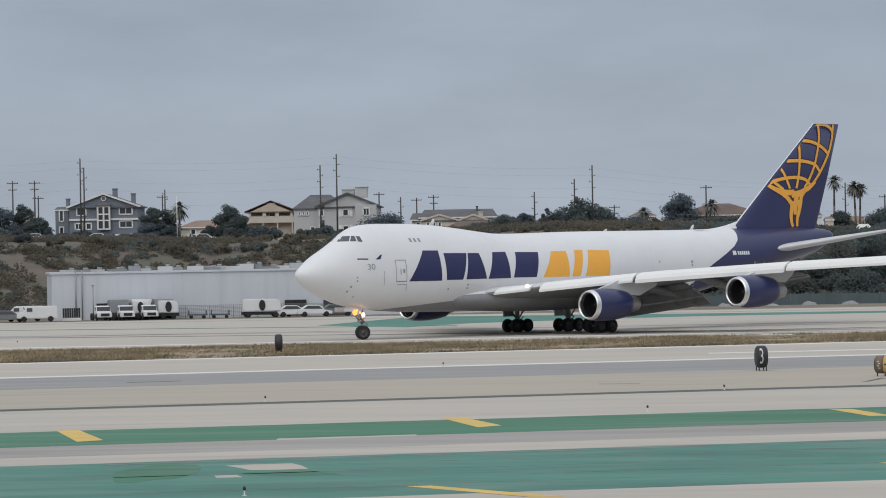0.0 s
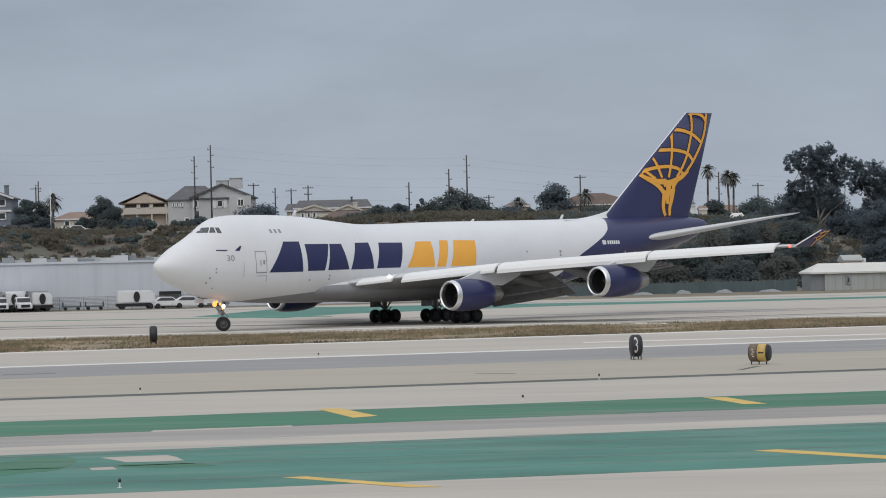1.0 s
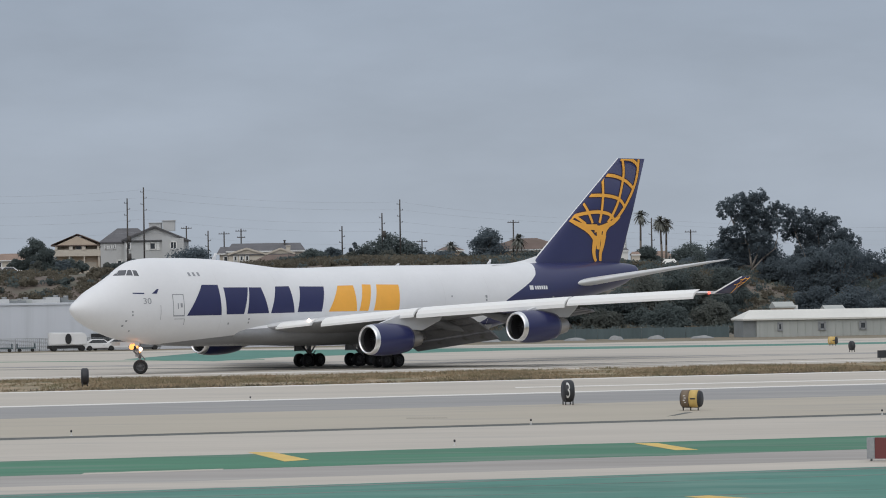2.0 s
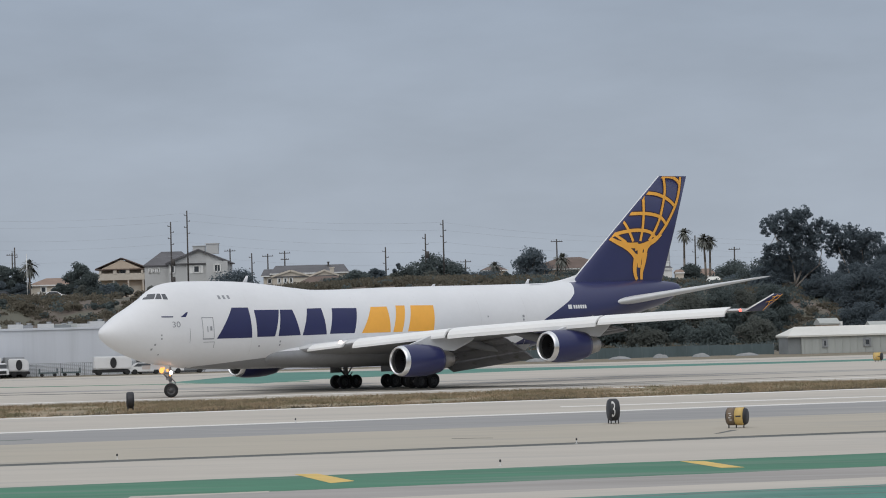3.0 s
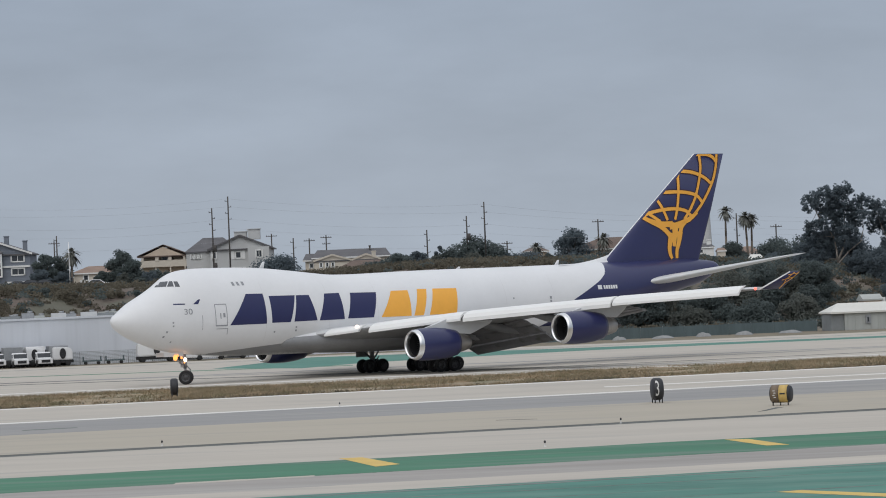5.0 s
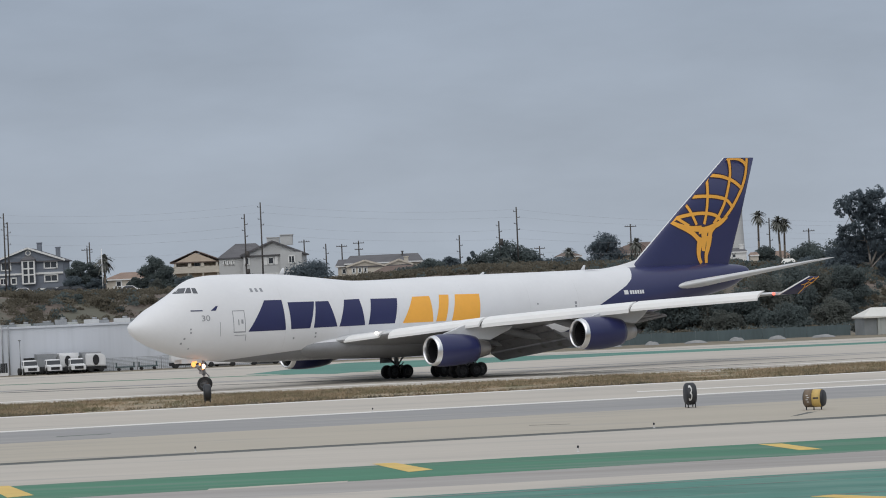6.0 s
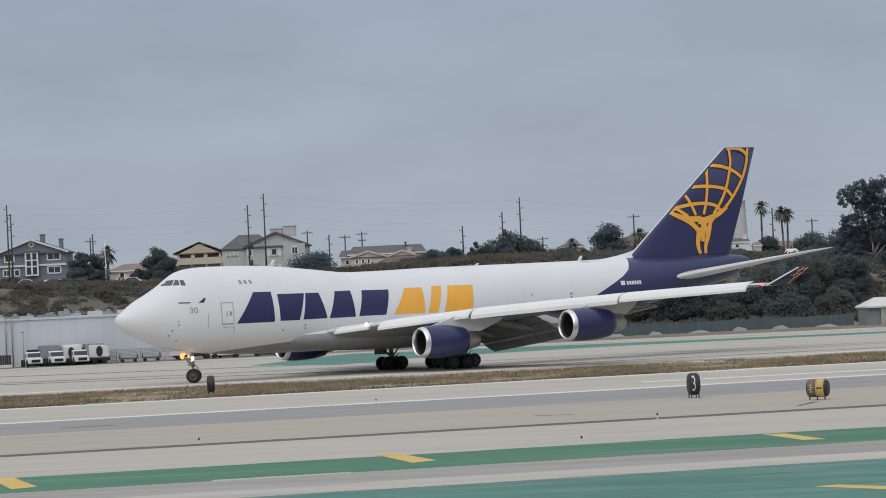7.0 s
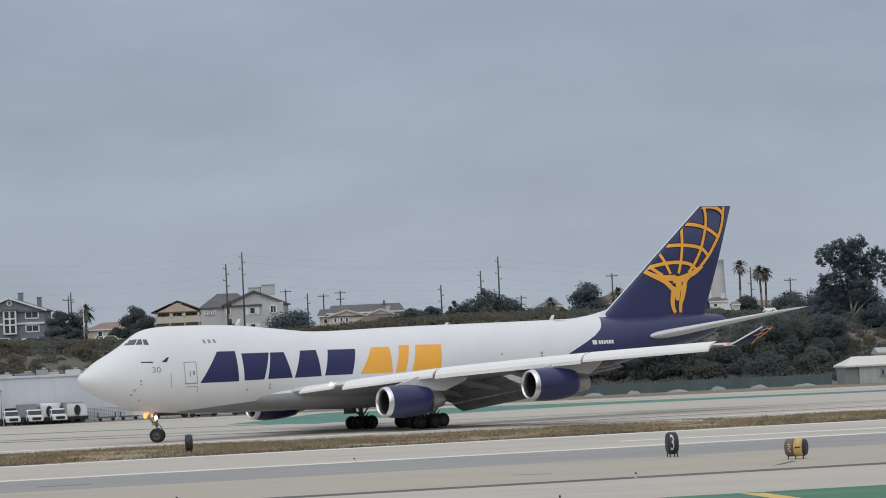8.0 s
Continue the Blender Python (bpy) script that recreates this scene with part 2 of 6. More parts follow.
strip("runway_far_line", 266.0, 0.325, 268.2, 0.325, 0.003, "whiteline", label="white line at the grass edge", cat="marking", wob=0.3, seed=8)
strip("grass_ground", 268.2, 0.325, 303.0, 0.22, -0.02, "straw", label="soil under dry straw-coloured grass", cat="grass", wob=0.4, seed=5)
strip("taxiway_far", 303.0, 0.22, 398.0, 0.10, 0.0, "concrete", label="pale concrete taxiway under the aircraft", cat="pavement")
strip("apron_far", 398.0, 0.10, 448.0, 0.10, 0.0, "concrete", label="pale concrete far apron edge", cat="pavement")


# ---- the jumbo jet; its space: x aft of the nose, y to starboard, z up from the wheels' contact ----
SECT = [  # station, crown, keel, half width, height of greatest width, upper fullness
    (0.0, 5.78, 5.66, 0.06, 5.72, 1.0), (0.12, 6.03, 5.38, 0.32, 5.70, 1.0), (0.57, 6.36, 4.93, 0.80, 5.66, 1.0),
    (1.69, 7.17, 4.24, 1.48, 5.62, 1.0), (3.22, 7.97, 3.60, 2.06, 5.58, 1.05), (4.48, 8.72, 3.16, 2.42, 5.54, 1.12),
    (5.26, 9.30, 2.98, 2.60, 5.52, 1.18), (6.15, 9.74, 2.82, 2.77, 5.50, 1.22), (7.69, 10.0, 2.60, 2.97, 5.48, 1.24),
    (10.58, 10.05, 2.38, 3.16, 5.46, 1.24), (13.5, 10.0, 2.27, 3.23, 5.45, 1.22), (15.8, 9.88, 2.23, 3.25, 5.45, 1.18),
    (17.8, 9.68, 2.21, 3.25, 5.45, 1.12), (21.3, 9.27, 2.20, 3.25, 5.45, 1.03), (22.7, 9.12, 2.20, 3.25, 5.45, 1.0),
    (24.8, 9.07, 2.20, 3.25, 5.45, 1.0), (32.0, 9.18, 2.20, 3.25, 5.5, 1.0), (44.0, 9.22, 2.20, 3.25, 5.5, 1.0),
    (46.0, 9.23, 2.36, 3.24, 5.5, 1.0), (48.5, 9.25, 2.85, 3.2, 5.75, 1.0), (52.0, 9.30, 3.80, 3.04, 6.15, 1.0), (56.0, 9.36, 4.80, 2.68, 6.65, 1.0),
    (60.0, 9.40, 5.65, 2.17, 7.2, 1.0), (64.0, 9.38, 6.45, 1.55, 7.75, 1.0), (67.0, 9.22, 7.25, 0.90, 8.15, 1.0),
    (68.5, 8.98, 8.10, 0.42, 8.5, 1.0), (68.85, 8.75, 8.35, 0.2, 8.55, 1.0)]


def sect(s):
    s = min(max(s, 0.0), 68.85)
    k = max(i for i in range(len(SECT) - 1) if SECT[i][0] <= s)
    a, b = SECT[k], SECT[k + 1]
    p = SECT[k - 1] if k else a
    q = SECT[k + 2] if k + 2 < len(SECT) else b
    h = b[0] - a[0]
    t = (s - a[0]) / h
    out = []
    for j in range(1, 6):
        d = (b[j] - a[j]) / h
        dp = (a[j] - p[j]) / (a[0] - p[0]) if k else d
        dq = (q[j] - b[j]) / (q[0] - b[0]) if k + 2 < len(SECT) else d
        m0 = 0.0 if d * dp <= 0 and k else (d + dp) / 2 if k else d
        m1 = 0.0 if d * dq <= 0 and k + 2 < len(SECT) else (d + dq) / 2
        out.append((2 * t**3 - 3 * t**2 + 1) * a[j] + (t**3 - 2 * t**2 + t) * h * m0 + (3 * t**2 - 2 * t**3) * b[j] + (t**3 - t**2) * h * m1)
    return out


def skin(s, z, side=-1, proud=0.0):
    """The point of the fuselage's skin at that station and height; side -1 is port."""
    top, keel, w, zc, e = sect(s)
    if z >= zc:
        n = min((z - zc) / (top - zc), 1.0)
    else:
        n, e = min((zc - z) / (zc - keel), 1.0), 1.0
    y = w * max(1 - n * n, 0.0) ** (0.5 * e) + proud
    return Vector((s, side * y, z))


def decal(bm, corners, side=-1, nu=10, nv=8, proud=0.015, mi=0):
    """A thin painted panel on the skin; corners (s, z): foot fore, foot aft, head aft, head fore."""
    a, b, c, d = [Vector(p) for p in corners]
    grid = []
    for j in range(nv + 1):
        row = []
        for i in range(nu + 1):
            u, v = i / nu, j / nv
            p = a.lerp(b, u).lerp(d.lerp(c, u), v)
            row.append(bm.verts.new(skin(p[0], p[1], side, proud)))
        grid.append(row)
    for j in range(nv):
        for i in range(nu):
            f = bm.faces.new((grid[j][i], grid[j][i + 1], grid[j + 1][i + 1], grid[j + 1][i]))
            f.smooth, f.material_index = True, mi


def edge_s(z):
    """The station where white paint gives way to navy."""
    pts = [(2.0, 41.0), (4.0, 45.6), (5.84, 48.2), (6.84, 50.35), (7.64, 52.0), (8.2, 52.85), (8.6, 53.2), (9.05, 53.6), (9.4, 54.1)]
    return float(np.interp(z, [p[0] for p in pts], [p[1] for p in pts]))


def fuselage(parent):
    bm = bmesh.new()
    us = [0, 0.04, 0.12, 0.3, 0.57] + list(np.arange(0.9, 12, 0.4)) + list(np.arange(12, 50, 0.8)) + [50.0] + list(np.arange(50.8, 68.6, 0.7)) + [68.5, 68.85]
    seg = 64
    rings = []
    for u in us:
        ring = []
        for k in range(seg):
            th = 2 * math.pi * k / seg
            s = u
            for _ in range(2):
                top, keel, w, zc, e = sect(s)
                sn, cs = math.sin(th), math.cos(th)
                z = zc + (top - zc) * sn if sn >= 0 else zc + (zc - keel) * sn
                wt = max(0.0, 1 - abs(u - 50) / (12 if u < 50 else 14))
                s = u + (edge_s(z) - 50) * wt
            y = w * math.copysign(abs(cs) ** (e if sn >= 0 else 1.0), cs)
            ring.append(bm.verts.new((s, y, z)))
        rings.append((u, ring))
    for (u0, r0), (u1, r1) in zip(rings, rings[1:]):
        for k in range(seg):
            f = bm.faces.new((r0[k], r0[(k + 1) % seg], r1[(k + 1) % seg], r1[k]))
            f.smooth = True
            f.material_index = 1 if u0 >= 49.99 else 0
    bm.faces.new(rings[0][1])
    bm.faces.new(rings[-1][1][::-1])
    fuse = part("fuselage", fix(bm), ["white", "blue"], parent, "white fuselage with a navy tail and grey belly")
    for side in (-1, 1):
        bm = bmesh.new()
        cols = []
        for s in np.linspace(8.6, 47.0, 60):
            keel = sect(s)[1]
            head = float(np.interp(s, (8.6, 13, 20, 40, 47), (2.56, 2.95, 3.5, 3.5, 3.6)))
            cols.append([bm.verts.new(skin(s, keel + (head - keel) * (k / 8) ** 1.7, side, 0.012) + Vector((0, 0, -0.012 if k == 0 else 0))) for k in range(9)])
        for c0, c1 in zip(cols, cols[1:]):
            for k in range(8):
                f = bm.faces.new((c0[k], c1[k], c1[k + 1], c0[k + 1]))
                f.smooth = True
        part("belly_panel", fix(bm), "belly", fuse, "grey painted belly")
    return fuse


def foil(bm, stations, n=14, mi=0, camber=0.02, low=None):
    """Loft aerofoil sections (leading edge point, chord, thickness, twist in degrees, axis of thickness)."""
    rings = []
    for le, chord, t, twist, up in stations:
        ring = []
        for k in range(2 * n):
            a = math.pi * k / n
            x = 0.5 * (1 + math.cos(a))
            yt = 5 * t * (0.2969 * math.sqrt(x) - 0.126 * x - 0.3516 * x * x + 0.2843 * x**3 - 0.1015 * x**4)
            zz = (yt if k <= n else -yt) + camber * 4 * x * (1 - x)
            tw = radians(twist)
            px, pz = chord * x, chord * zz
            px, pz = px * math.cos(tw) + pz * math.sin(tw), -px * math.sin(tw) + pz * math.cos(tw)
            ring.append(bm.verts.new(Vector(le) + Vector((px, 0, 0)) + Vector(up) * pz))
        rings.append(ring)
    for r0, r1 in zip(rings, rings[1:]):
        for k in range(2 * n):
            f = bm.faces.new((r0[k], r0[(k + 1) % (2 * n)], r1[(k + 1) % (2 * n)], r1[k]))
            f.smooth, f.material_index = True, (low if low is not None and k >= n else mi)
    for r in (rings[0], rings[-1][::-1]):
        f = bm.faces.new(r)
        f.material_index = mi
    return rings


def wing_le(l):
    return 16.4 + 0.9 * l, float(np.interp(l, (0, 3.3, 6.8, 13.6, 23, 31.2), (3.45, 3.85, 4.3, 5.1, 5.8, 6.25)))


def wing_te(l):
    return float(np.interp(l, (0, 3.3, 11.9, 32.0), (33.6, 34.0, 36.9, 48.4)))


def wing(parent, side):
    bm = bmesh.new()
    st = []
    for l in (1.5, 3.3, 5, 7, 9, 11.9, 14, 17, 20.8, 24, 27, 29.5, 31.2, 32.0):
        s, z = wing_le(l)
        chord = wing_te(l) - s
        st.append(((s, side * l, z), chord, float(np.interp(l, (1.5, 6.0, 11.9, 31), (0.085, 0.085, 0.09, 0.085))), float(np.interp(l, (1.5, 12, 31), (3.2, 2.2, 0.5))), (0, 0, 1)))
    # lower faces take the grey with underwing shade painted in
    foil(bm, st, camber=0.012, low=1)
    w = part("wing", fix(bm), ["wing", "under"], parent, "swept light grey wing with its underside darkened as shade")
    # winglet
    bm = bmesh.new()
    root, tip = Vector((45.9, side * 32.0, 6.2)), Vector((48.95, side * 32.55, 7.63))
    lean = (0, side * 0.93, -0.36)
    foil(bm, [(root, 2.5, 0.05, 0, lean), (root.lerp(tip, 0.5), 1.85, 0.05, 0, lean), (tip, 1.1, 0.05, 0, lean)], n=8, camber=0)
    part("winglet", fix(bm), "blue", w, "navy and white canted winglet")
    bm = bmesh.new()
    tube(bm, root, tip, 0.075, 0.055, 8)
    part("winglet_edge", bm, "white", w, "white winglet leading edge")
    for stroke in (((0.85, 0.0), (0.8, 0.3), (0.6, 0.55)), ((0.8, 0.3), (0.95, 0.6), (0.97, 0.97)), ((0.4, 0.5), (0.7, 0.6), (1.0, 0.66)), ((0.3, 0.8), (0.65, 0.86), (1.0, 0.9)), ((0.6, 0.55), (0.55, 0.95))):
        bm = bmesh.new()
        for y in (-0.09, 0.09):
            pts = [root.lerp(tip, v) + Vector((u * (2.5 - 1.4 * v), y, 0)) for u, v in stroke]
            for p, q in zip(pts, pts[1:]):
                tube(bm, p, q, 0.024, 0.024, 6)
        part("winglet_emblem", bm, "gold", w, "golden emblem stroke")
    # leading edge slats: curved shells ahead of and below the leading edge
    for l0, l1, drop in ((3.9, 6.2, 0.12), (6.9, 13.0, 0.5), (13.2, 22.9, 0.62), (23.05, 31.25, 0.5)):
        bm = bmesh.new()
        rows = []
        for i in range(7):
            l = l0 + (l1 - l0) * i / 6
            s, z = wing_le(l)
            ring = []
            prof = [(0.5, 0.34), (0.1, 0.24), (-0.25, 0.02), (-0.45, -0.3), (-0.46, -drop), (-0.38, -drop), (-0.3, -0.3), (-0.1, -0.06), (0.16, 0.14)]
            for a, b in prof:
                ring.append(bm.verts.new((s + a, side * l, z + b)))
            rows.append(ring)
        for r0, r1 in zip(rows, rows[1:]):
            for k in range(len(r0)):
                f = bm.faces.new((r0[k], r0[(k + 1) % len(r0)], r1[(k + 1) % len(r0)], r1[k]))
                f.smooth = False
        bm.faces.new(rows[0])
        bm.faces.new(rows[-1][::-1])
        part("slat", fix(bm), "slat", w, "extended white leading-edge slat")
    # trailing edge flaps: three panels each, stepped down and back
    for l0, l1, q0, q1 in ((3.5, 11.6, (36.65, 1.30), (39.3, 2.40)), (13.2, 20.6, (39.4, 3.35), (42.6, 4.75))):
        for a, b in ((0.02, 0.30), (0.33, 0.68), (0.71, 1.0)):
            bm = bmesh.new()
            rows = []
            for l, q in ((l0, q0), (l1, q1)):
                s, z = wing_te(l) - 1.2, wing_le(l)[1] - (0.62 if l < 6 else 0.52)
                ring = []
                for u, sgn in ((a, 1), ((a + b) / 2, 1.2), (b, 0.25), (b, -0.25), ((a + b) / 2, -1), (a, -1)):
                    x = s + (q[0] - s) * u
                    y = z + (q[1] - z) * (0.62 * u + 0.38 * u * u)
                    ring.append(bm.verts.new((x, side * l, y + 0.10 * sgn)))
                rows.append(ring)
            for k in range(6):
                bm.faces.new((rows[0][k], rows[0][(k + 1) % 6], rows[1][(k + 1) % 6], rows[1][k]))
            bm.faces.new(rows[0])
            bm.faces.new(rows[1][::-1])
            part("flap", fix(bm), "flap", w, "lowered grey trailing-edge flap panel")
    # flap track fairings
    for l in (5.4, 9.4, 14.6):
        s, z = wing_te(l), wing_le(l)[1] - 0.9
        bm = bmesh.new()
        prof = [(-4.2, 0.02), (-3.5, 0.22), (-2.0, 0.38), (0.0, 0.36), (1.6, 0.2), (2.6, 0.03)]
        lathe(bm, prof, 14)
        bmesh.ops.transform(bm, matrix=pose(s - 0.4, side * l, z - 0.15, 0, 11, 0), verts=bm.verts)
        # fairings share the shade-darkened grey of the wing's lower faces
        part("flap_fairing", fix(bm), "under", w)
    # lamps
    bm = bmesh.new()
    s, z = wing_le(5.9)
    bmesh.ops.create_icosphere(bm, subdivisions=2, radius=0.15, matrix=Matrix.Translation((s - 0.06, side * 5.9, z + 0.2)))
    part("landing_light", bm, "lamp", w, "lit landing light")
    bm = bmesh.new()
    bmesh.ops.create_icosphere(bm, subdivisions=2, radius=0.13, matrix=Matrix.Translation((45.35, side * 32.0, 6.27)))
    part("navigation_light", bm, "red", w, "lit red navigation light")
    return w


def fairing(parent):
    """The wing to body fairing: a long bulge low on each flank."""
    bm = bmesh.new()
    seg = 40
    rings = []
    for i in range(41):
        t = i / 40
        s = 15.8 + 24.5 * t
        g = math.sin(math.pi * min(1, t * 1.0)) ** 0.55 if 0 < t < 1 else 0.0
        ring = []
        for k in range(seg):
            th = 2 * math.pi * k / seg
            y = (2.2 + 1.75 * g) * math.copysign(abs(math.cos(th)) ** 0.8, math.cos(th))
            z = 3.35 + (0.75 + 0.95 * g) * math.sin(th) * (1.0 if math.sin(th) > 0 else 0.78)
            ring.append(bm.verts.new((s, y, z)))
        rings.append(ring)
    for r0, r1 in zip(rings, rings[1:]):
        for k in range(seg):
            f = bm.faces.new((r0[k], r0[(k + 1) % seg], r1[(k + 1) % seg], r1[k]))
            f.smooth = True
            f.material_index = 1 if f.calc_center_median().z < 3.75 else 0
    bm.faces.new(rings[0])
    bm.faces.new(rings[-1][::-1])
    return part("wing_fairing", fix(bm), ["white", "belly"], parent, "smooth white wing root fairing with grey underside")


def engine(parent, s, l, z):
    """A high-bypass turbofan under its pylon; s, l, z: middle of the intake."""
    bm = bmesh.new()
    cowl = [(0.42, 1.33), (0.9, 1.40), (1.6, 1.43), (2.6, 1.41), (3.5, 1.33), (4.25, 1.20), (4.6, 1.12), (4.6, 1.06), (4.1, 1.12)]
    lathe(bm, cowl, 48, centre=(s, l, z))
    nac = part("engine", fix(bm), "blue", parent, "navy jet engine nacelle with polished lip")
    bm = bmesh.new()
    lip = [(0.43, 1.335), (0.2, 1.29), (0.06, 1.23), (0.0, 1.17), (0.03, 1.11), (0.15, 1.06), (0.5, 1.03)]
    lathe(bm, lip, 48, centre=(s, l, z))
    part("intake_lip", fix(bm), "chrome", nac, "polished metal intake lip")
    bm = bmesh.new()
    lathe(bm, [(0.48, 1.03), (1.0, 1.08), (1.5, 1.10)], 48, centre=(s, l, z))
    lathe(bm, [(1.5, 1.10), (1.5, 0.02)], 48, centre=(s, l, z))
    part("intake_duct", fix(bm), "dark", nac)
    bm = bmesh.new()
    for k in range(34):
        a = 2 * math.pi * k / 34
        box(bm, 0, 0, 0.66, 0.16, 0.02, 0.86, Matrix.Translation((s + 1.35, l, z)) @ Matrix.Rotation(a, 4, "X") @ Matrix.Rotation(radians(35), 4, "Z"))
    lathe(bm, [(0.85, 0.01), (0.95, 0.12), (1.2, 0.24), (1.42, 0.3)], 20, centre=(s, l, z))
    part("fan", bm, "fan", nac, "dark intake fan and spinner")
    bm = bmesh.new()
    lathe(bm, [(3.9, 0.95), (4.6, 0.92), (5.4, 0.78), (6.05, 0.62), (6.05, 0.56), (5.6, 0.55)], 36, centre=(s, l, z))
    part("core_nozzle", fix(bm), "nozzle", nac, "bare metal core nozzle")
    bm = bmesh.new()
    lathe(bm, [(5.5, 0.42), (6.1, 0.36), (6.7, 0.18), (7.0, 0.02)], 24, centre=(s, l, z))
    part("exhaust_plug", fix(bm), "burnt", nac, "dark exhaust cone")
    # pylon: a thin blade from the cowl to the wing
    bm = bmesh.new()
    ws, wz = wing_le(abs(l))
    side_pts = [(s + 1.2, z + 1.36), (s + 2.6, z + 1.75), (ws - 0.1, wz - 0.12), (ws + 1.2, wz + 0.05), (ws + 5.2, wz - 0.15), (ws + 4.6, wz - 0.75), (s + 6.3, z + 0.72), (s + 4.6, z + 0.85), (s + 3.0, z + 1.2)]
    faces = []
    for y in (-0.2, 0.2):
        faces.append([bm.verts.new((x, l + y * (0.4 if i in (0, 4, 5) else 1), zz)) for i, (x, zz) in enumerate(side_pts)])
    bm.faces.new(faces[0])
    bm.faces.new(faces[1][::-1])
    for k in range(len(side_pts)):
        bm.faces.new((faces[0][k], faces[0][(k + 1) % len(side_pts)], faces[1][(k + 1) % len(side_pts)], faces[1][k]))
    part("pylon", fix(bm), "wing", nac, "light grey engine pylon")
    return nac


WHEELS = []


def wheel(parent, x, y, r=0.62, w=0.42):
    bm = bmesh.new()
    prof = [(-0.5, 0.60), (-0.5, 0.82), (-0.42, 0.94), (-0.22, 1.0), (-0.1, 0.985), (0, 1.0), (0.1, 0.985), (0.22, 1.0), (0.42, 0.94), (0.5, 0.82), (0.5, 0.60)]
    lathe(bm, [(a * w, b * r) for a, b in prof], 32, axis="Y", mi=0)
    for sg in (-1, 1):
        lathe(bm, [(sg * 0.48 * w, 0.62 * r), (sg * 0.36 * w, 0.52 * r), (sg * 0.30 * w, 0.3 * r), (sg * 0.46 * w, 0.22 * r), (sg * 0.48 * w, 0.01)], 32, axis="Y", mi=1)
        for k in range(6):
            a = math.pi * k / 3
            box(bm, 0.41 * r * math.cos(a), sg * 0.36 * w, 0.41 * r * math.sin(a), 0.1 * r, 0.04, 0.1 * r, mi=0)
    ob = part("wheel", fix(bm), ["tyre", "hub"], parent, "black tyre on a metal hub")
    ob.matrix_basis = pose(x, y, r)
    WHEELS.append((ob, x, y, r))
    return ob


def main_gear(parent, s, l):
    bm = bmesh.new()
    tube(bm, (s, l, 0.75), (s - 0.1, l, 2.9), 0.2, 0.26, 16)
    tube(bm, (s - 0.85, l, 0.62), (s + 0.85, l, 0.62), 0.15, 0.15, 12)
    for a in (-0.735, 0.735):
        tube(bm, (s + a, l - 0.62, 0.62), (s + a, l + 0.62, 0.62), 0.09, 0.09, 10)
    tube(bm, (s - 1.9, l * 0.93, 2.6), (s - 0.1, l, 1.25), 0.1, 0.09, 10)
    tube(bm, (s + 1.2, l, 2.5), (s + 0.1, l, 1.2), 0.08, 0.07, 10)
    tube(bm, (s + 0.3, l, 1.0), (s + 0.75, l, 1.45), 0.05, 0.05, 8)
    box(bm, s - 1.25, l - 0.1, 1.75, 1.3, 0.05, 0.55, None)
    g = part("main_landing_gear", fix(bm), "strut", parent, "four-wheel main landing gear bogie")
    for a in (-0.735, 0.735):
        for b in (-0.56, 0.56):
            wheel(g, s + a, l + b)
    return g


STEER = 36.0


def nose_gear(parent):
    s = 7.42
    bm = bmesh.new()
    tube(bm, (0, 0, 0.62), (-0.05, 0, 1.5), 0.1, 0.11, 14)
    tube(bm, (-0.05, 0, 1.4), (-0.12, 0, 2.9), 0.16, 0.18, 14)
    tube(bm, (0, -0.5, 0.62), (0, 0.5, 0.62), 0.07, 0.07, 10)
    tube(bm, (-0.1, 0, 1.5), (-1.25, 0, 2.75), 0.07, 0.07, 10)
    tube(bm, (0.08, 0, 0.9), (0.42, 0, 1.25), 0.05, 0.05, 8)
    tube(bm, (0.42, 0, 1.25), (0.08, 0, 1.65), 0.05, 0.05, 8)
    box(bm, -0.28, 0, 1.62, 0.3, 0.62, 0.22)
    box(bm, -0.2, 0, 1.95, 0.35, 0.95, 0.12)
    g = part("nose_landing_gear", fix(bm), "strut", parent, "steered nose landing gear with lit lamps")
    g.matrix_basis = pose(s, 0, 0, 0, 0, -STEER)
    for y in (-0.46, 0.46):
        wheel(g, 0, y, 0.62, 0.4)
    for y in (-0.85, 0.85):
        bm = bmesh.new()
        box(bm, s - 1.6, y * 0.75, 2.66, 2.0, 0.05, 0.36)
        bmesh.ops.bevel(bm, geom=bm.edges, offset=0.02, segments=1)
        part("gear_door", bm, "white", parent, "open white nose gear door")
    return g


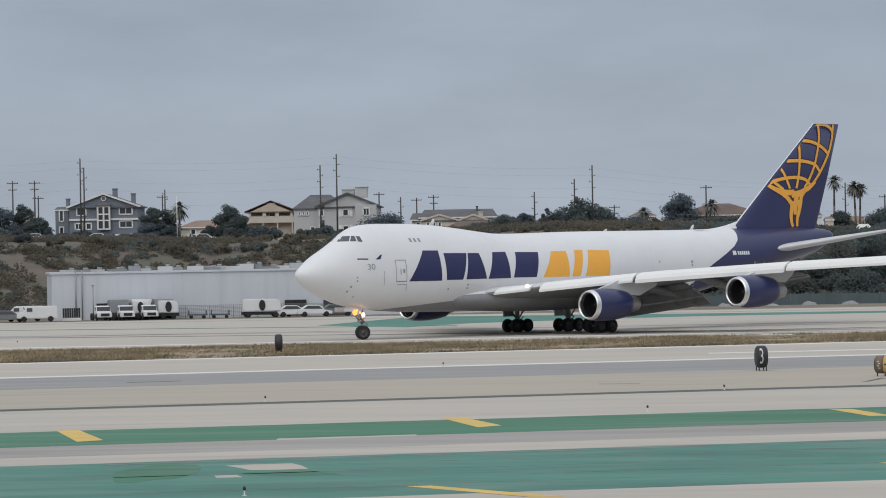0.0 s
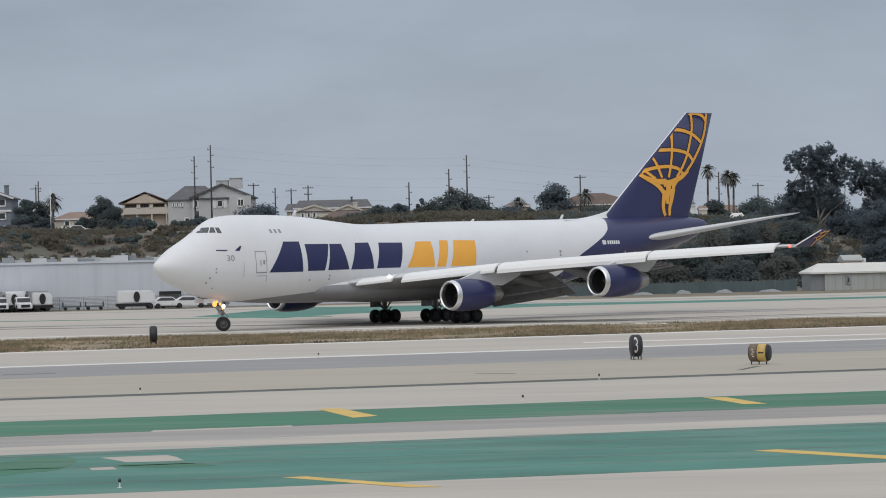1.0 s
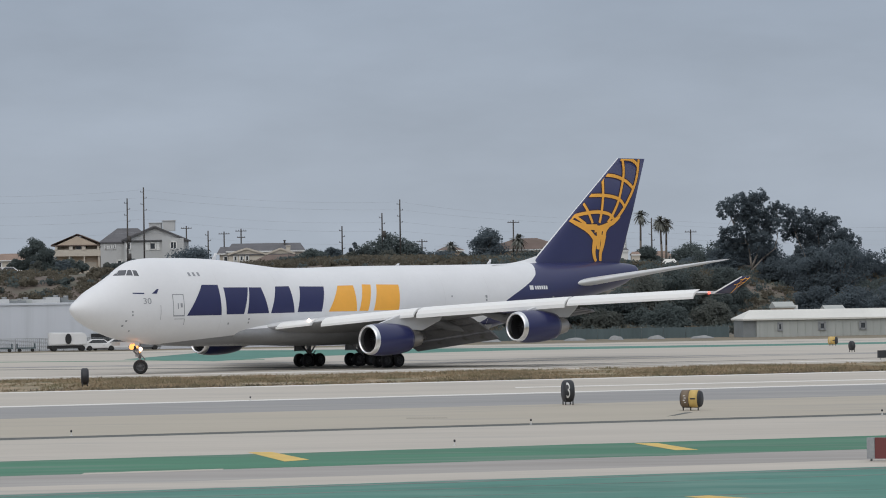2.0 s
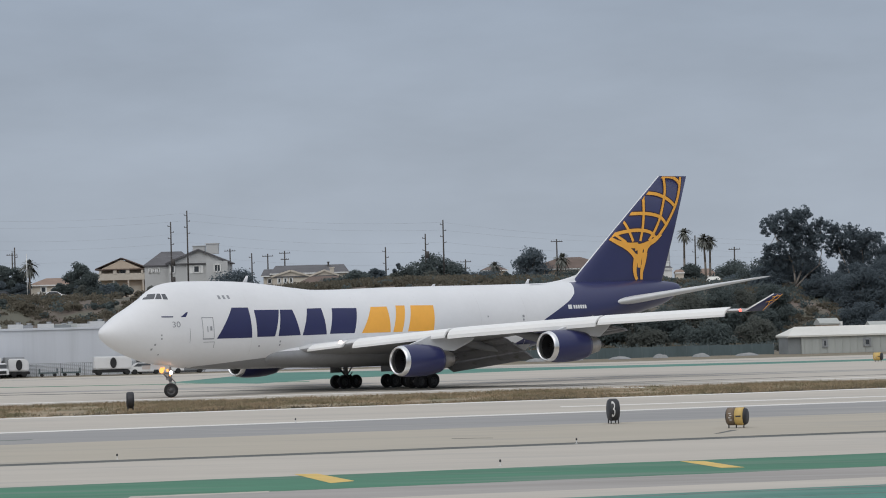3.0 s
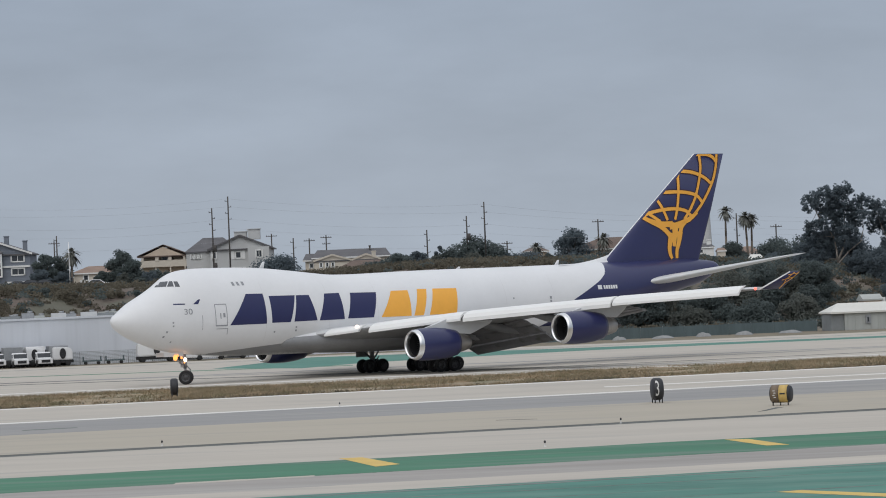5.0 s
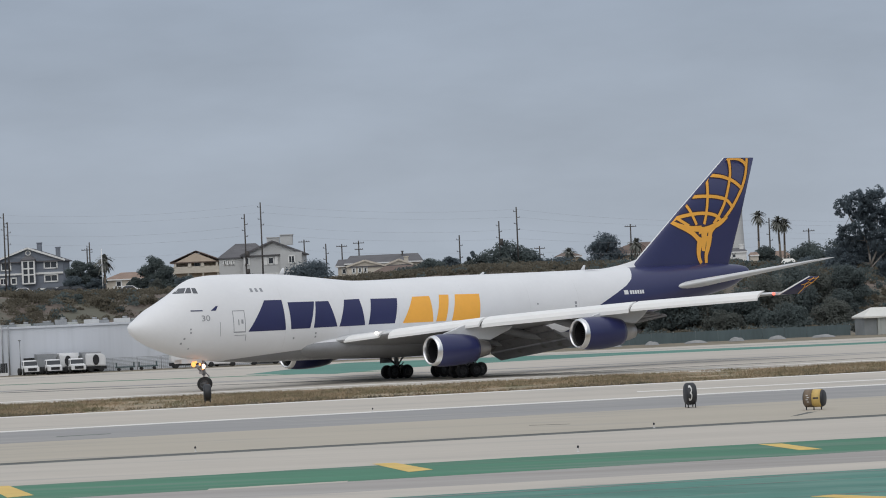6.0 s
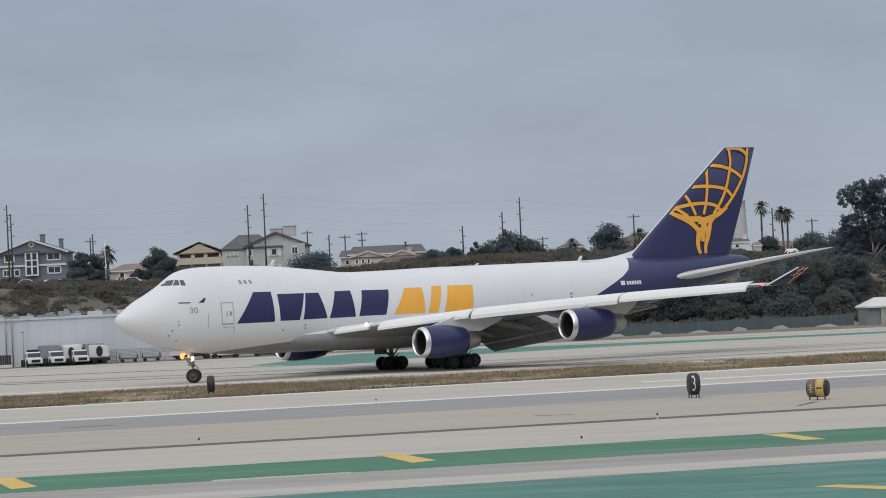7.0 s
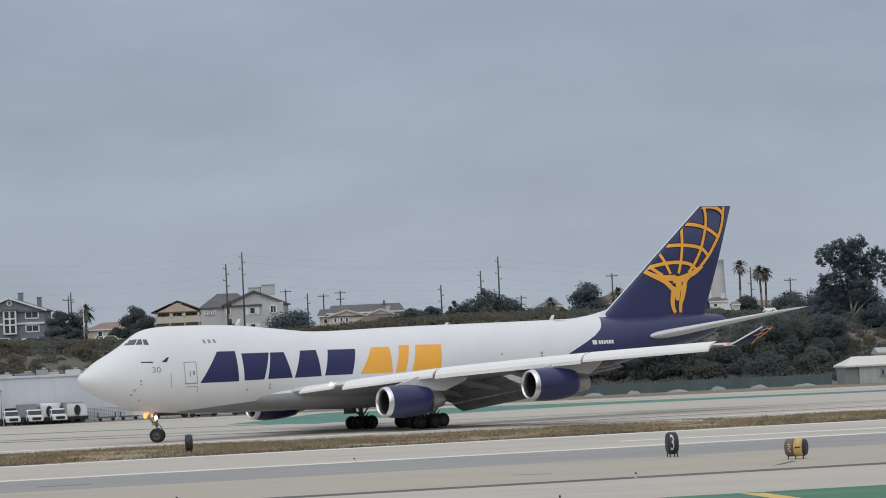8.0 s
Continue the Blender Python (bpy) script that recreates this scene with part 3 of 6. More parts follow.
def tail(parent):
    bm = bmesh.new()
    up = (0, 1, 0)
    foil(bm, [((53.2, 0, 8.6), 13.0, 0.085, 0, up), ((54.55, 0, 9.34), 12.0, 0.085, 0, up), ((60.4, 0, 14.4), 8.05, 0.085, 0, up), ((66.43, 0, 19.5), 3.75, 0.085, 0, up)], n=16, camber=0)
    fin = part("fin", fix(bm), "blue", parent, "tall swept navy tail fin with golden globe emblem")
    bm = bmesh.new()
    foil(bm, [((54.0, 0, 9.1), 0.55, 0.32, 0, up), ((54.51, 0, 9.36), 0.55, 0.32, 0, up), ((66.38, 0, 19.52), 0.3, 0.32, 0, up)], n=8, camber=0)
    part("leading_edge", fix(bm), "white", fin, "white leading edge strip")
    # the fillet that sweeps from the crown up into the fin
    bm = bmesh.new()
    rows = []
    for i in range(19):
        u = i / 18
        s = 48.6 + 6.75 * u
        top, foot = 9.2 + 0.85 * u**2.3, sect(s)[0] - 0.10
        half = 0.95 - 0.62 * u
        ring = []
        for k in range(9):
            v = k / 4 - 1
            y = half * v
            ring.append(bm.verts.new((s, y, foot + (top - foot) * (1 - abs(v)) ** 1.6)))
        rows.append(ring)
    for r0, r1 in zip(rows, rows[1:]):
        for k in range(8):
            f = bm.faces.new((r0[k], r0[k + 1], r1[k + 1], r1[k]))
            f.smooth = True
    bm.faces.new(rows[-1])
    part("dorsal_fillet", fix(bm), "white", fin, "white fillet sweeping up into the fin")
    for side in (-1, 1):
        bm = bmesh.new()
        foil(bm, [((57.7, side * 1.6, 7.15), 9.3, 0.085, -5.5, (0, 0, 1)), ((58.3, side * 2.3, 7.3), 8.8, 0.085, -5.5, (0, 0, 1)), ((68.0, side * 11.05, 9.2), 2.5, 0.075, -5.5, (0, 0, 1))], n=12, camber=0)
        part("tailplane", fix(bm), "wing", parent, "swept light grey tailplane")
    return fin


def fin_y(s, z):
    le = 54.55 + (z - 9.34) * (66.43 - 54.55) / (19.5 - 9.34)
    te = 66.5 + (z - 9.34) * (70.18 - 66.5) / (19.5 - 9.34)
    c = te - le
    x = min(max((s - le) / c, 0.001), 1)
    return c * 5 * 0.085 * (0.2969 * math.sqrt(x) - 0.126 * x - 0.3516 * x * x + 0.2843 * x**3 - 0.1015 * x**4)


def ribbon(bm, pts, width, side, proud=0.03):
    """A painted stroke on the fin along points (s, z); width may be one number or one a point."""
    P = [Vector(p) for p in pts]
    fine = []
    for i in range(len(P) - 1):
        p0, p1, p2, p3 = P[max(i - 1, 0)], P[i], P[i + 1], P[min(i + 2, len(P) - 1)]
        for k in range(8):
            t = k / 8
            fine.append((0.5 * (2 * p1 + (p2 - p0) * t + (2 * p0 - 5 * p1 + 4 * p2 - p3) * t * t + (3 * p1 - p0 - 3 * p2 + p3) * t**3), i + t))
    fine.append((P[-1], len(P) - 1))
    rows = []
    for i, (p, u) in enumerate(fine):
        d = (fine[min(i + 1, len(fine) - 1)][0] - fine[max(i - 1, 0)][0]).normalized()
        nrm = Vector((-d.y, d.x))
        w = width if not isinstance(width, (list, tuple)) else float(np.interp(u, range(len(width)), width))
        pair = []
        for sg in (-0.5, 0.5):
            q = p + nrm * (w * sg)
            q.x = max(q.x, 54.55 + (q.y - 9.34) * 1.1693 + 0.24)
            q.y = min(q.y, 19.45)
            pair.append(bm.verts.new((q.x, side * (fin_y(q.x, q.y) + proud), q.y)))
        rows.append(pair)
    for a, b in zip(rows, rows[1:]):
        f = bm.faces.new((a[0], a[1], b[1], b[0]))
        f.smooth = True


def livery(jet, fuse):
    # company name as plain slanted colour blocks, both flanks
    navy = [((10.18, 4.99), (13.95, 4.99), (13.89, 7.64), (12.14, 7.66)), ((14.50, 5.04), (16.45, 5.04), (17.2, 7.38), (14.45, 7.40)),
            ((16.83, 5.06), (19.3, 5.08), (18.70, 7.36), (17.33, 7.37)), ((19.51, 5.06), (22.23, 5.08), (22.01, 7.43), (20.39, 7.42)),
            ((22.58, 5.12), (25.4, 5.12), (26.04, 7.36), (23.22, 7.40))]
    gold = [((26.24, 5.10), (29.57, 5.10), (29.54, 7.43), (27.70, 7.42)), ((29.86, 5.10), (30.94, 5.11), (31.66, 7.48), (30.62, 7.50)),
            ((31.59, 5.12), (34.65, 5.12), (35.01, 7.44), (32.34, 7.48))]
    for side in (-1, 1):
        for quads, key, lab in ((navy, "letter", "navy painted block"), (gold, "gold", "golden painted block")):
            for q in quads:
                bm = bmesh.new()
                decal(bm, q, side, 10, 10, 0.012)
                part("livery_block", fix(bm), key, fuse, lab)
        # main deck door with its frame lines, handle and sill
        bm = bmesh.new()
        a, b, c, d = 8.74, 9.93, 6.88, 4.95
        for s0, s1, z0, z1 in ((a, a + 0.06, d, c), (b - 0.06, b, d, c), (a, b, c - 0.06, c), (a, b, d, d + 0.1), (a + 0.1, b + 0.05, d - 0.25, d - 0.20), (b, b + 0.05, d - 0.75, d - 0.25)):
            decal(bm, ((s0, z0), (s1, z0), (s1, z1), (s0, z1)), side, 4, 6, 0.015)
        for s0, z0, w, h in ((9.52, 5.72, 0.2, 0.36), (9.22, 5.6, 0.09, 0.5)):
            decal(bm, ((s0, z0), (s0 + w, z0), (s0 + w, z0 + h), (s0, z0 + h)), side, 2, 2, 0.02)
        part("door_outline", fix(bm), "line", fuse, "grey seam and handle of the crew door")
        # flight deck windows
        for q in (((4.28, 8.54), (4.96, 8.56), (5.36, 9.03), (4.93, 9.0)), ((5.03, 8.56), (5.54, 8.55), (5.66, 9.02), (5.44, 9.03)), ((5.64, 8.53), (6.04, 8.49), (6.04, 8.98), (5.74, 9.0))):
            bm = bmesh.new()
            decal(bm, q, side, 6, 4, 0.012)
            part("cockpit_window", fix(bm), "glass", fuse, "dark flight deck window")
        for s0 in (11.1, 11.6, 12.1):
            bm = bmesh.new()
            decal(bm, ((s0, 8.42), (s0 + 0.26, 8.42), (s0 + 0.22, 8.76), (s0 - 0.02, 8.76)), side, 3, 3, 0.012)
            part("upper_deck_window", fix(bm), "line", fuse, "small upper deck window")
        # registration and company lines too small to read: bars; the small fin emblem
        bm = bmesh.new()
        for s0, s1, z0, z1 in ((51.45, 51.95, 6.78, 7.18),) + tuple((52.15 + 0.3 * k, 52.38 + 0.3 * k, 6.80, 7.14) for k in range(6)):
            decal(bm, ((s0, z0), (s1, z0), (s1, z1), (s0, z1)), side, 2, 2, 0.014)
        part("registration_bars", fix(bm), "white", fuse, "white bars of the registration mark")
        bm = bmesh.new()
        decal(bm, ((4.95, 6.96), (6.0, 6.94), (6.0, 7.04), (4.95, 7.06)), side, 3, 2, 0.014)
        part("company_bar", fix(bm), "letter", fuse, "small navy bar")
        bm = bmesh.new()
        decal(bm, ((6.72, 6.95), (7.22, 6.95), (7.5, 7.36), (7.3, 7.34)), side, 3, 2, 0.014)
        part("company_emblem", fix(bm), "letter", fuse, "small navy fin-shaped emblem")
        # panel seams and small ports
        bm = bmesh.new()
        for s0, s1, z0, z1 in ((7.46, 7.50, 4.7, 5.95),):
            decal(bm, ((s0, z0), (s1, z0), (s1, z1), (s0, z1)), side, 2, 6, 0.014)
        part("panel_seam", fix(bm), "line", fuse, "grey panel seam")
        for s0, z0, r in ((4.7, 5.35, 0.07), (4.72, 5.05, 0.07), (4.2, 4.55, 0.08), (4.0, 4.15, 0.08), (4.8, 3.7, 0.06), (14.75, 4.15, 0.08), (17.0, 4.2, 0.08), (17.0, 4.5, 0.08), (45.5, 6.1, 0.12), (45.5, 5.8, 0.10), (41.2, 6.2, 0.08), (54.6, 5.9, 0.12), (56.2, 5.9, 0.1)):
            bm = bmesh.new()
            decal(bm, ((s0, z0), (s0 + 2 * r, z0), (s0 + 2 * r, z0 + 2 * r), (s0, z0 + 2 * r)), side, 2, 2, 0.014)
            part("port", fix(bm), "line", fuse, "small dark port")
        # faint skin joints of the barrel
        for s0 in (13.9, 20.6, 25.9, 33.2, 40.4, 46.0):
            bm = bmesh.new()
            decal(bm, ((s0, 3.5), (s0 + 0.03, 3.5), (s0 + 0.03, 8.7), (s0, 8.7)), side, 1, 12, 0.010)
            part("skin_joint", fix(bm), "seam", fuse, "faint skin joint")
        # anniversary number
        cu = bpy.data.curves.new("number", "FONT")
        cu.body, cu.size, cu.extrude = "30", 0.72, 0.004
        tmp = bpy.data.objects.new("tmp", cu)
        scene.collection.objects.link(tmp)
        me = bpy.data.meshes.new_from_object(tmp.evaluated_get(bpy.context.evaluated_depsgraph_get()))
        bpy.data.objects.remove(tmp)
        me.materials.append(M["line"])
        wide = max(v.co.x for v in me.vertices)
        for v in me.vertices:
            u = v.co.x if side < 0 else wide - v.co.x
            v.co = skin(5.78 + 1.15 * u, 6.08 + v.co.y, side, 0.014 + v.co.z)
        num = new("anniversary_number", me)
        num.parent = fuse
    # globe of bars held by a plain forked figure on the fin
    lat = [[(64.34, 17.86), (65.62, 17.76), (66.61, 17.53), (67.59, 17.14), (68.48, 16.54)], [(61.97, 15.81), (63.95, 15.85), (65.51, 15.70), (66.49, 15.40), (67.09, 14.83)],
           [(59.62, 13.55), (60.32, 13.87), (61.88, 14.14), (63.44, 14.22), (64.85, 14.01), (65.67, 13.43)], [(66.57, 19.44), (67.86, 19.43), (68.71, 19.14), (69.12, 18.74)]]
    mer = [[(66.91, 19.45), (67.0, 17.9), (66.36, 15.64), (65.57, 14.25), (64.66, 13.19)], [(64.16, 17.75), (64.03, 15.78), (63.78, 14.28), (63.44, 13.17)],
           [(61.35, 15.2), (61.89, 14.32), (62.48, 13.13)], [(59.95, 14.0), (60.59, 13.59), (61.54, 13.04)], [(69.25, 19.43), (69.01, 17.88), (68.42, 16.48), (67.18, 14.77), (65.97, 13.6)]]
    arm = [[(59.50, 13.48), (60.56, 13.02), (61.81, 12.78), (63.08, 12.75)], [(60.28, 13.06), (61.65, 12.5), (62.52, 11.84), (63.0, 11.2)], [(66.41, 13.85), (65.38, 13.22), (64.22, 12.82), (63.5, 12.62)], [(64.94, 13.02), (64.25, 12.45), (64.03, 11.6)]]
    body = [[(62.7, 12.6), (63.4, 12.62), (64.1, 12.55)], [(62.95, 11.9), (62.6, 10.67), (62.66, 9.9), (62.9, 9.45)], [(64.0, 12.0), (63.85, 11.06), (63.55, 10.22), (63.52, 9.45)], [(63.40, 12.4), (63.3, 11.4), (63.2, 10.6)]]
    fin = next(c for c in jet.children if c.name == "fin")
    for side in (-1, 1):
        for strokes, w, nm in ((lat, 0.32, "globe_bar"), (mer, 0.30, "globe_bar"), (arm, [0.34, 0.48, 0.5, 0.6], "emblem_arm"), (body, [0.8, 0.52, 0.42, 0.34], "emblem_body")):
            for st in strokes:
                ww = [w] * len(st) if not isinstance(w, list) else w[:len(st)]
                bm = bmesh.new()
                ribbon(bm, st, [q + 0.2 for q in ww], side, 0.015)
                part("emblem_outline", fix(bm), "maroon", fin, "dark outline of the emblem")
                bm = bmesh.new()
                ribbon(bm, st, ww, side)
                part(nm, fix(bm), "gold", fin, "golden emblem stroke")
    # lamps on the nose gear, antennas on the crown, beacon
    for x, y, z, r, key in ((5.95, -0.7, 2.38, 0.26, "amber"), (6.2, -0.72, 2.56, 0.11, "amber"), (7.05, -0.55, 2.16, 0.20, "lamp"), (6.65, -0.6, 2.36, 0.13, "amber"), (6.95, -0.55, 1.92, 0.08, "amber")):
        bm = bmesh.new()
        bmesh.ops.create_icosphere(bm, subdivisions=2, radius=r, matrix=Matrix.Translation((x, y, z)) @ Matrix.Diagonal((0.7, 1, 1, 1)))
        part("taxi_light", bm, key, jet, "lit taxi light on the nose gear")
    for s0, h in ((15.4, 0.55), (48.6, 0.45), (37.0, 0.2)):
        top = sect(s0)[0]
        bm = bmesh.new()
        foil(bm, [((s0, 0, top - 0.1), 0.55, 0.14, 0, (0, 1, 0)), ((s0 + 0.45, 0, top + h), 0.25, 0.14, 0, (0, 1, 0))], n=6, camber=0)
        part("blade_antenna", fix(bm), "white", fuse)


jet = thing("cargo_jet", 0, 0, 0, "white four-engined jumbo cargo jet with navy tail, taxiing", "aircraft")
fuse = fuselage(jet)
fairing(jet)
for sd in (-1, 1):
    wing(jet, sd)
for s_, l_, z_ in ((23.2, 11.9, 2.62), (32.5, 20.86, 3.56)):
    for sd in (-1, 1):
        engine(jet, s_, sd * l_, z_)
nose_gear(jet)
for s_, l_ in ((31.25, -5.5), (31.25, 5.5), (34.35, -1.92), (34.35, 1.92)):
    main_gear(jet, s_, l_)
tail(jet)


# ---- markings, signs and lamps on the airfield ----
M.update({
    "crack": mat("pavement_crack", (0.17, 0.19, 0.175), 0.9, vary=0.3, scale=0.5, fine=3),
    "seam": mat("skin_seam", (0.66, 0.66, 0.66), 0.5, vary=0.05),
    "drum_black": mat("drum_black", (0.025, 0.026, 0.03), 0.55, vary=0.2, scale=2, fine=9),
    "drum_yellow": mat("drum_yellow", (0.58, 0.40, 0.13), 0.55, vary=0.12, scale=2, fine=9),
    "drum_brown": mat("drum_brown", (0.17, 0.125, 0.085), 0.6, vary=0.2, scale=2, fine=9),
    "pale": mat("pale_figure", (0.60, 0.60, 0.58), 0.6, vary=0.05),
    "sign_red": mat("sign_red", (0.15, 0.035, 0.035), 0.5, vary=0.1),
    "steel": mat("galvanised_steel", (0.32, 0.33, 0.34), 0.5, 0.5, vary=0.12, scale=3),
    # next three leaf colours are lightened and blued to hold the distant haze
    "leaf_dark": mat("hazed_eucalyptus_leaf", (0.140, 0.172, 0.192), 0.7, vary=0.25, scale=0.35, fine=2, random_tint=0.08, through_light=0.55, gloss=0.12),
    "leaf": mat("hazed_bush_leaf", (0.136, 0.164, 0.160), 0.75, vary=0.3, scale=0.3, fine=2, random_tint=0.15, through_light=0.55, gloss=0.12),
    "leaf_olive": mat("hazed_dry_bush_leaf", (0.150, 0.162, 0.146), 0.8, vary=0.3, scale=0.25, fine=2, random_tint=0.15, through_light=0.55, gloss=0.12),
    "leaf_dry": mat("dry_scrub_leaf", (0.175, 0.158, 0.122), 0.85, vary=0.3, scale=0.2, fine=2, random_tint=0.15, through_light=0.45, gloss=0.1),
    "palm_leaf": mat("palm_leaf", (0.16, 0.165, 0.145), 0.7, vary=0.3, scale=1, fine=5),
    "bark": mat("bark", (0.16, 0.135, 0.11), 0.9, vary=0.25, scale=1, fine=8, bump=0.3, stretch=(1, 1, 0.2)),
    "pale_bark": mat("peeling_pale_bark", (0.27, 0.245, 0.22), 0.85, vary=0.25, scale=1, fine=6, bump=0.3, stretch=(1, 1, 0.2), stain=(0.17, 0.15, 0.13), stain_at=0.55),
    "pole": mat("creosoted_pole", (0.085, 0.078, 0.074), 0.9, vary=0.2, scale=1, fine=8, stretch=(1, 1, 0.2)),
    "wire": mat("cable", (0.32, 0.33, 0.35), 0.6),
    "hill": mat("hillside_soil", (0.145, 0.115, 0.096), 0.95, vary=0.3, scale=0.06, fine=0.7, bump=0.3, stain=(0.115, 0.112, 0.085), stain_at=0.52),
    "stucco_cream": mat("cream_stucco", (0.60, 0.545, 0.465), 0.85, vary=0.07, scale=0.4, fine=4),
    "stucco_tan": mat("tan_stucco", (0.57, 0.47, 0.37), 0.85, vary=0.08, scale=0.4, fine=4),
    "stucco_grey": mat("grey_stucco", (0.52, 0.525, 0.52), 0.85, vary=0.06, scale=0.4, fine=4),
    "siding_blue": mat("blue_grey_siding", (0.185, 0.207, 0.245), 0.75, vary=0.08, scale=0.5, fine=5, stretch=(0.2, 0.2, 4)),
    "trim": mat("white_trim", (0.78, 0.78, 0.76), 0.6, vary=0.05),
    "roof_dark": mat("dark_shingle", (0.12, 0.118, 0.125), 0.9, vary=0.2, scale=0.5, fine=5, bump=0.2),
    "roof_brown": mat("brown_tile", (0.150, 0.110, 0.092), 0.9, vary=0.2, scale=0.5, fine=5, bump=0.2),
    "roof_pink": mat("faded_terracotta", (0.27, 0.195, 0.155), 0.9, vary=0.2, scale=0.5, fine=5, bump=0.2),
    "window": mat("house_window", (0.05, 0.056, 0.065), 0.12, vary=0.2, scale=0.6),
    # white cladding with the apron's blue haze mixed into its colour
    "metal_white": mat("hazed_white_cladding", (0.58, 0.605, 0.65), 0.55, vary=0.04, scale=0.12, fine=1.2, stretch=(3, 3, 0.15), stain=(0.53, 0.555, 0.595), stain_at=0.62),
    "metal_cream": mat("cream_metal_cladding", (0.40, 0.415, 0.395), 0.6, vary=0.08, scale=0.3, fine=2, stretch=(2, 2, 0.2)),
    "roof_metal": mat("pale_metal_roof", (0.66, 0.65, 0.60), 0.5, vary=0.07, scale=0.2, fine=2),
    "truck_white": mat("truck_white", (0.74, 0.74, 0.74), 0.4, vary=0.06, scale=0.6),
    "black": mat("black_void", (0.02, 0.02, 0.022), 0.7),
    "car_grey": mat("car_grey", (0.22, 0.23, 0.24), 0.35, 0.4, vary=0.08),
    "screen": mat("windscreen_mesh", (0.085, 0.115, 0.122), 0.8, vary=0.2, scale=0.4, fine=3, stretch=(1, 1, 0.2)),
    "gravel": mat("pale_gravel", (0.26, 0.265, 0.265), 0.95, vary=0.2, scale=0.8, fine=6, bump=0.3),
    "fence": mat("fence_mesh_grey", (0.22, 0.235, 0.24), 0.7, vary=0.15),
})
livery(jet, fuse)


def paint(name, pts, z, key, label, cat="marking"):
    bm = bmesh.new()
    top = [bm.verts.new((x, y, z)) for x, y in pts]
    low = [bm.verts.new((x, y, z - 0.004)) for x, y in pts]
    bm.faces.new(top)
    bm.faces.new(low[::-1])
    for k in range(len(pts)):
        bm.faces.new((top[k], top[(k + 1) % len(pts)], low[(k + 1) % len(pts)], low[k]))
    return tagged(link(name, fix(bm), key), label, cat, "", "structure")


for q in (((-21.5, 148.6), (-20.6, 148.9), (-18.4, 139.9), (-19.3, 138.9)), ((-5.75, 154.6), (-4.75, 154.6), (-3.0, 146.9), (-3.95, 145.6)), ((11.0, 157.4), (12.0, 157.0), (13.15, 149.9), (12.2, 150.0))):
    paint("yellow_bar", q, 0.012, "yellow", "slanted yellow bar painted on green pavement")
for q in (((-5.1, 108.2), (-4.4, 108.4), (-0.3, 102.4), (-1.3, 102.5)), ((9.75, 116.5), (10.56, 117.0), (14.4, 111.0), (13.6, 110.2))):
    paint("yellow_bar", q, 0.012, "yellow", "long slanted yellow bar on teal pavement")
def blot(name, cx, cy, rx, ry, z, key, label, seed):
    pts = []
    for k in range(22):
        a = 2 * math.pi * k / 22
        r = 1 + 0.35 * noise.noise((math.cos(a) * 1.3 + seed, math.sin(a) * 1.3, seed))
        pts.append((cx + rx * r * math.cos(a), cy + ry * r * math.sin(a)))
    return paint(name, pts, z, key, label, "patch")


paint("patch", ((-11.8, 120.9), (-10.9, 121.3), (-9.6, 121.6), (-9.2, 120.3), (-8.8, 118.3), (-9.6, 118.0), (-10.7, 118.0), (-11.1, 119.2)), 0.010, "concrete", "pale worn patch in the teal paint", "patch")
paint("patch", ((-11.6, 115.2), (-10.9, 115.5), (-10.6, 114.1), (-11.4, 114.0)), 0.010, "concrete", "small pale worn patch in the teal paint", "patch")
paint("patch", ((-11.0, 116.6), (-8.9, 117.6), (-7.5, 115.0), (-8.8, 114.3), (-10.5, 115.2)), 0.009, "green", "dark green stain in the teal paint", "patch")
blot("patch", -13.7, 117.5, 1.3, 5.0, 0.009, "green", "dark green stain in the teal paint", 9)
strip("runway_marking", 247.4, 0.22, 249.0, 0.23, 0.004, "whiteline", x0=9.3, x1=36, label="white painted runway stripe", cat="marking")
strip("tyre_streak", 193.4, -0.3, 193.9, -0.3, 0.004, "joint", x0=1.3, x1=3.5, label="faint dark rubber streak", cat="marking")
paint("tyre_streak", ((15.0, 189.6), (15.5, 190.4), (16.9, 195.2), (16.4, 195.0)), 0.004, "joint", "dark oil streak beside the drum")
for a, b, w, x0, x1, key in ((326.5, -0.35, 2.2, -62, -2, "joint"), (340.0, -0.25, 1.6, -62, 5, "grey"), (322.0, 0.18, 1.5, -8, 60, "joint"), (338.0, 0.28, 2.5, 5, 70, "grey"), (352.0, 0.05, 3.0, -70, 70, "grey"), (311.5, 0.2, 1.8, -60, 70, "whiteline"), (306.0, -0.75, 1.3, 2.0, 5.0, "whiteline"), (320.0, -0.9, 1.3, 15.6, 18.4, "whiteline"), (366.0, -0.35, 3.0, -70, -12, "green"), (430.0, 0.08, 2.5, -80, 90, "grey")):
    strip("taxiway_line", a, b, a + w, b, 0.005, key, x0=x0, x1=x1, label="thin line across the far taxiway", cat="marking", wob=0.35, seed=a)
paint("pavement_teal", ((-27.5, 386), (-17, 367), (-11, 384), (0, 394), (14, 404), (40, 406), (90, 412), (90, 424), (40, 419), (14, 423), (-5, 429), (-19, 436)), 0.006, "teal", "teal painted wedge on the far taxiway", "pavement")
for a, b, x0, x1, w in ((110.5, 0.27, -14, 16, 0.12), (114.0, 0.30, -2, 20, 0.14), (118.5, 0.24, -16, 8, 0.14), (123.0, 0.28, -8, 22, 0.2), (126.9, 0.29, -16, 22, 0.5), (217.0, 0.33, -26, -23, 0.8)):
    strip("crack", a, b, a + w, b, 0.009, "crack", x0=x0, x1=x1, label="thin dark crack along the pavement", cat="crack", wob=0.3, seed=a)
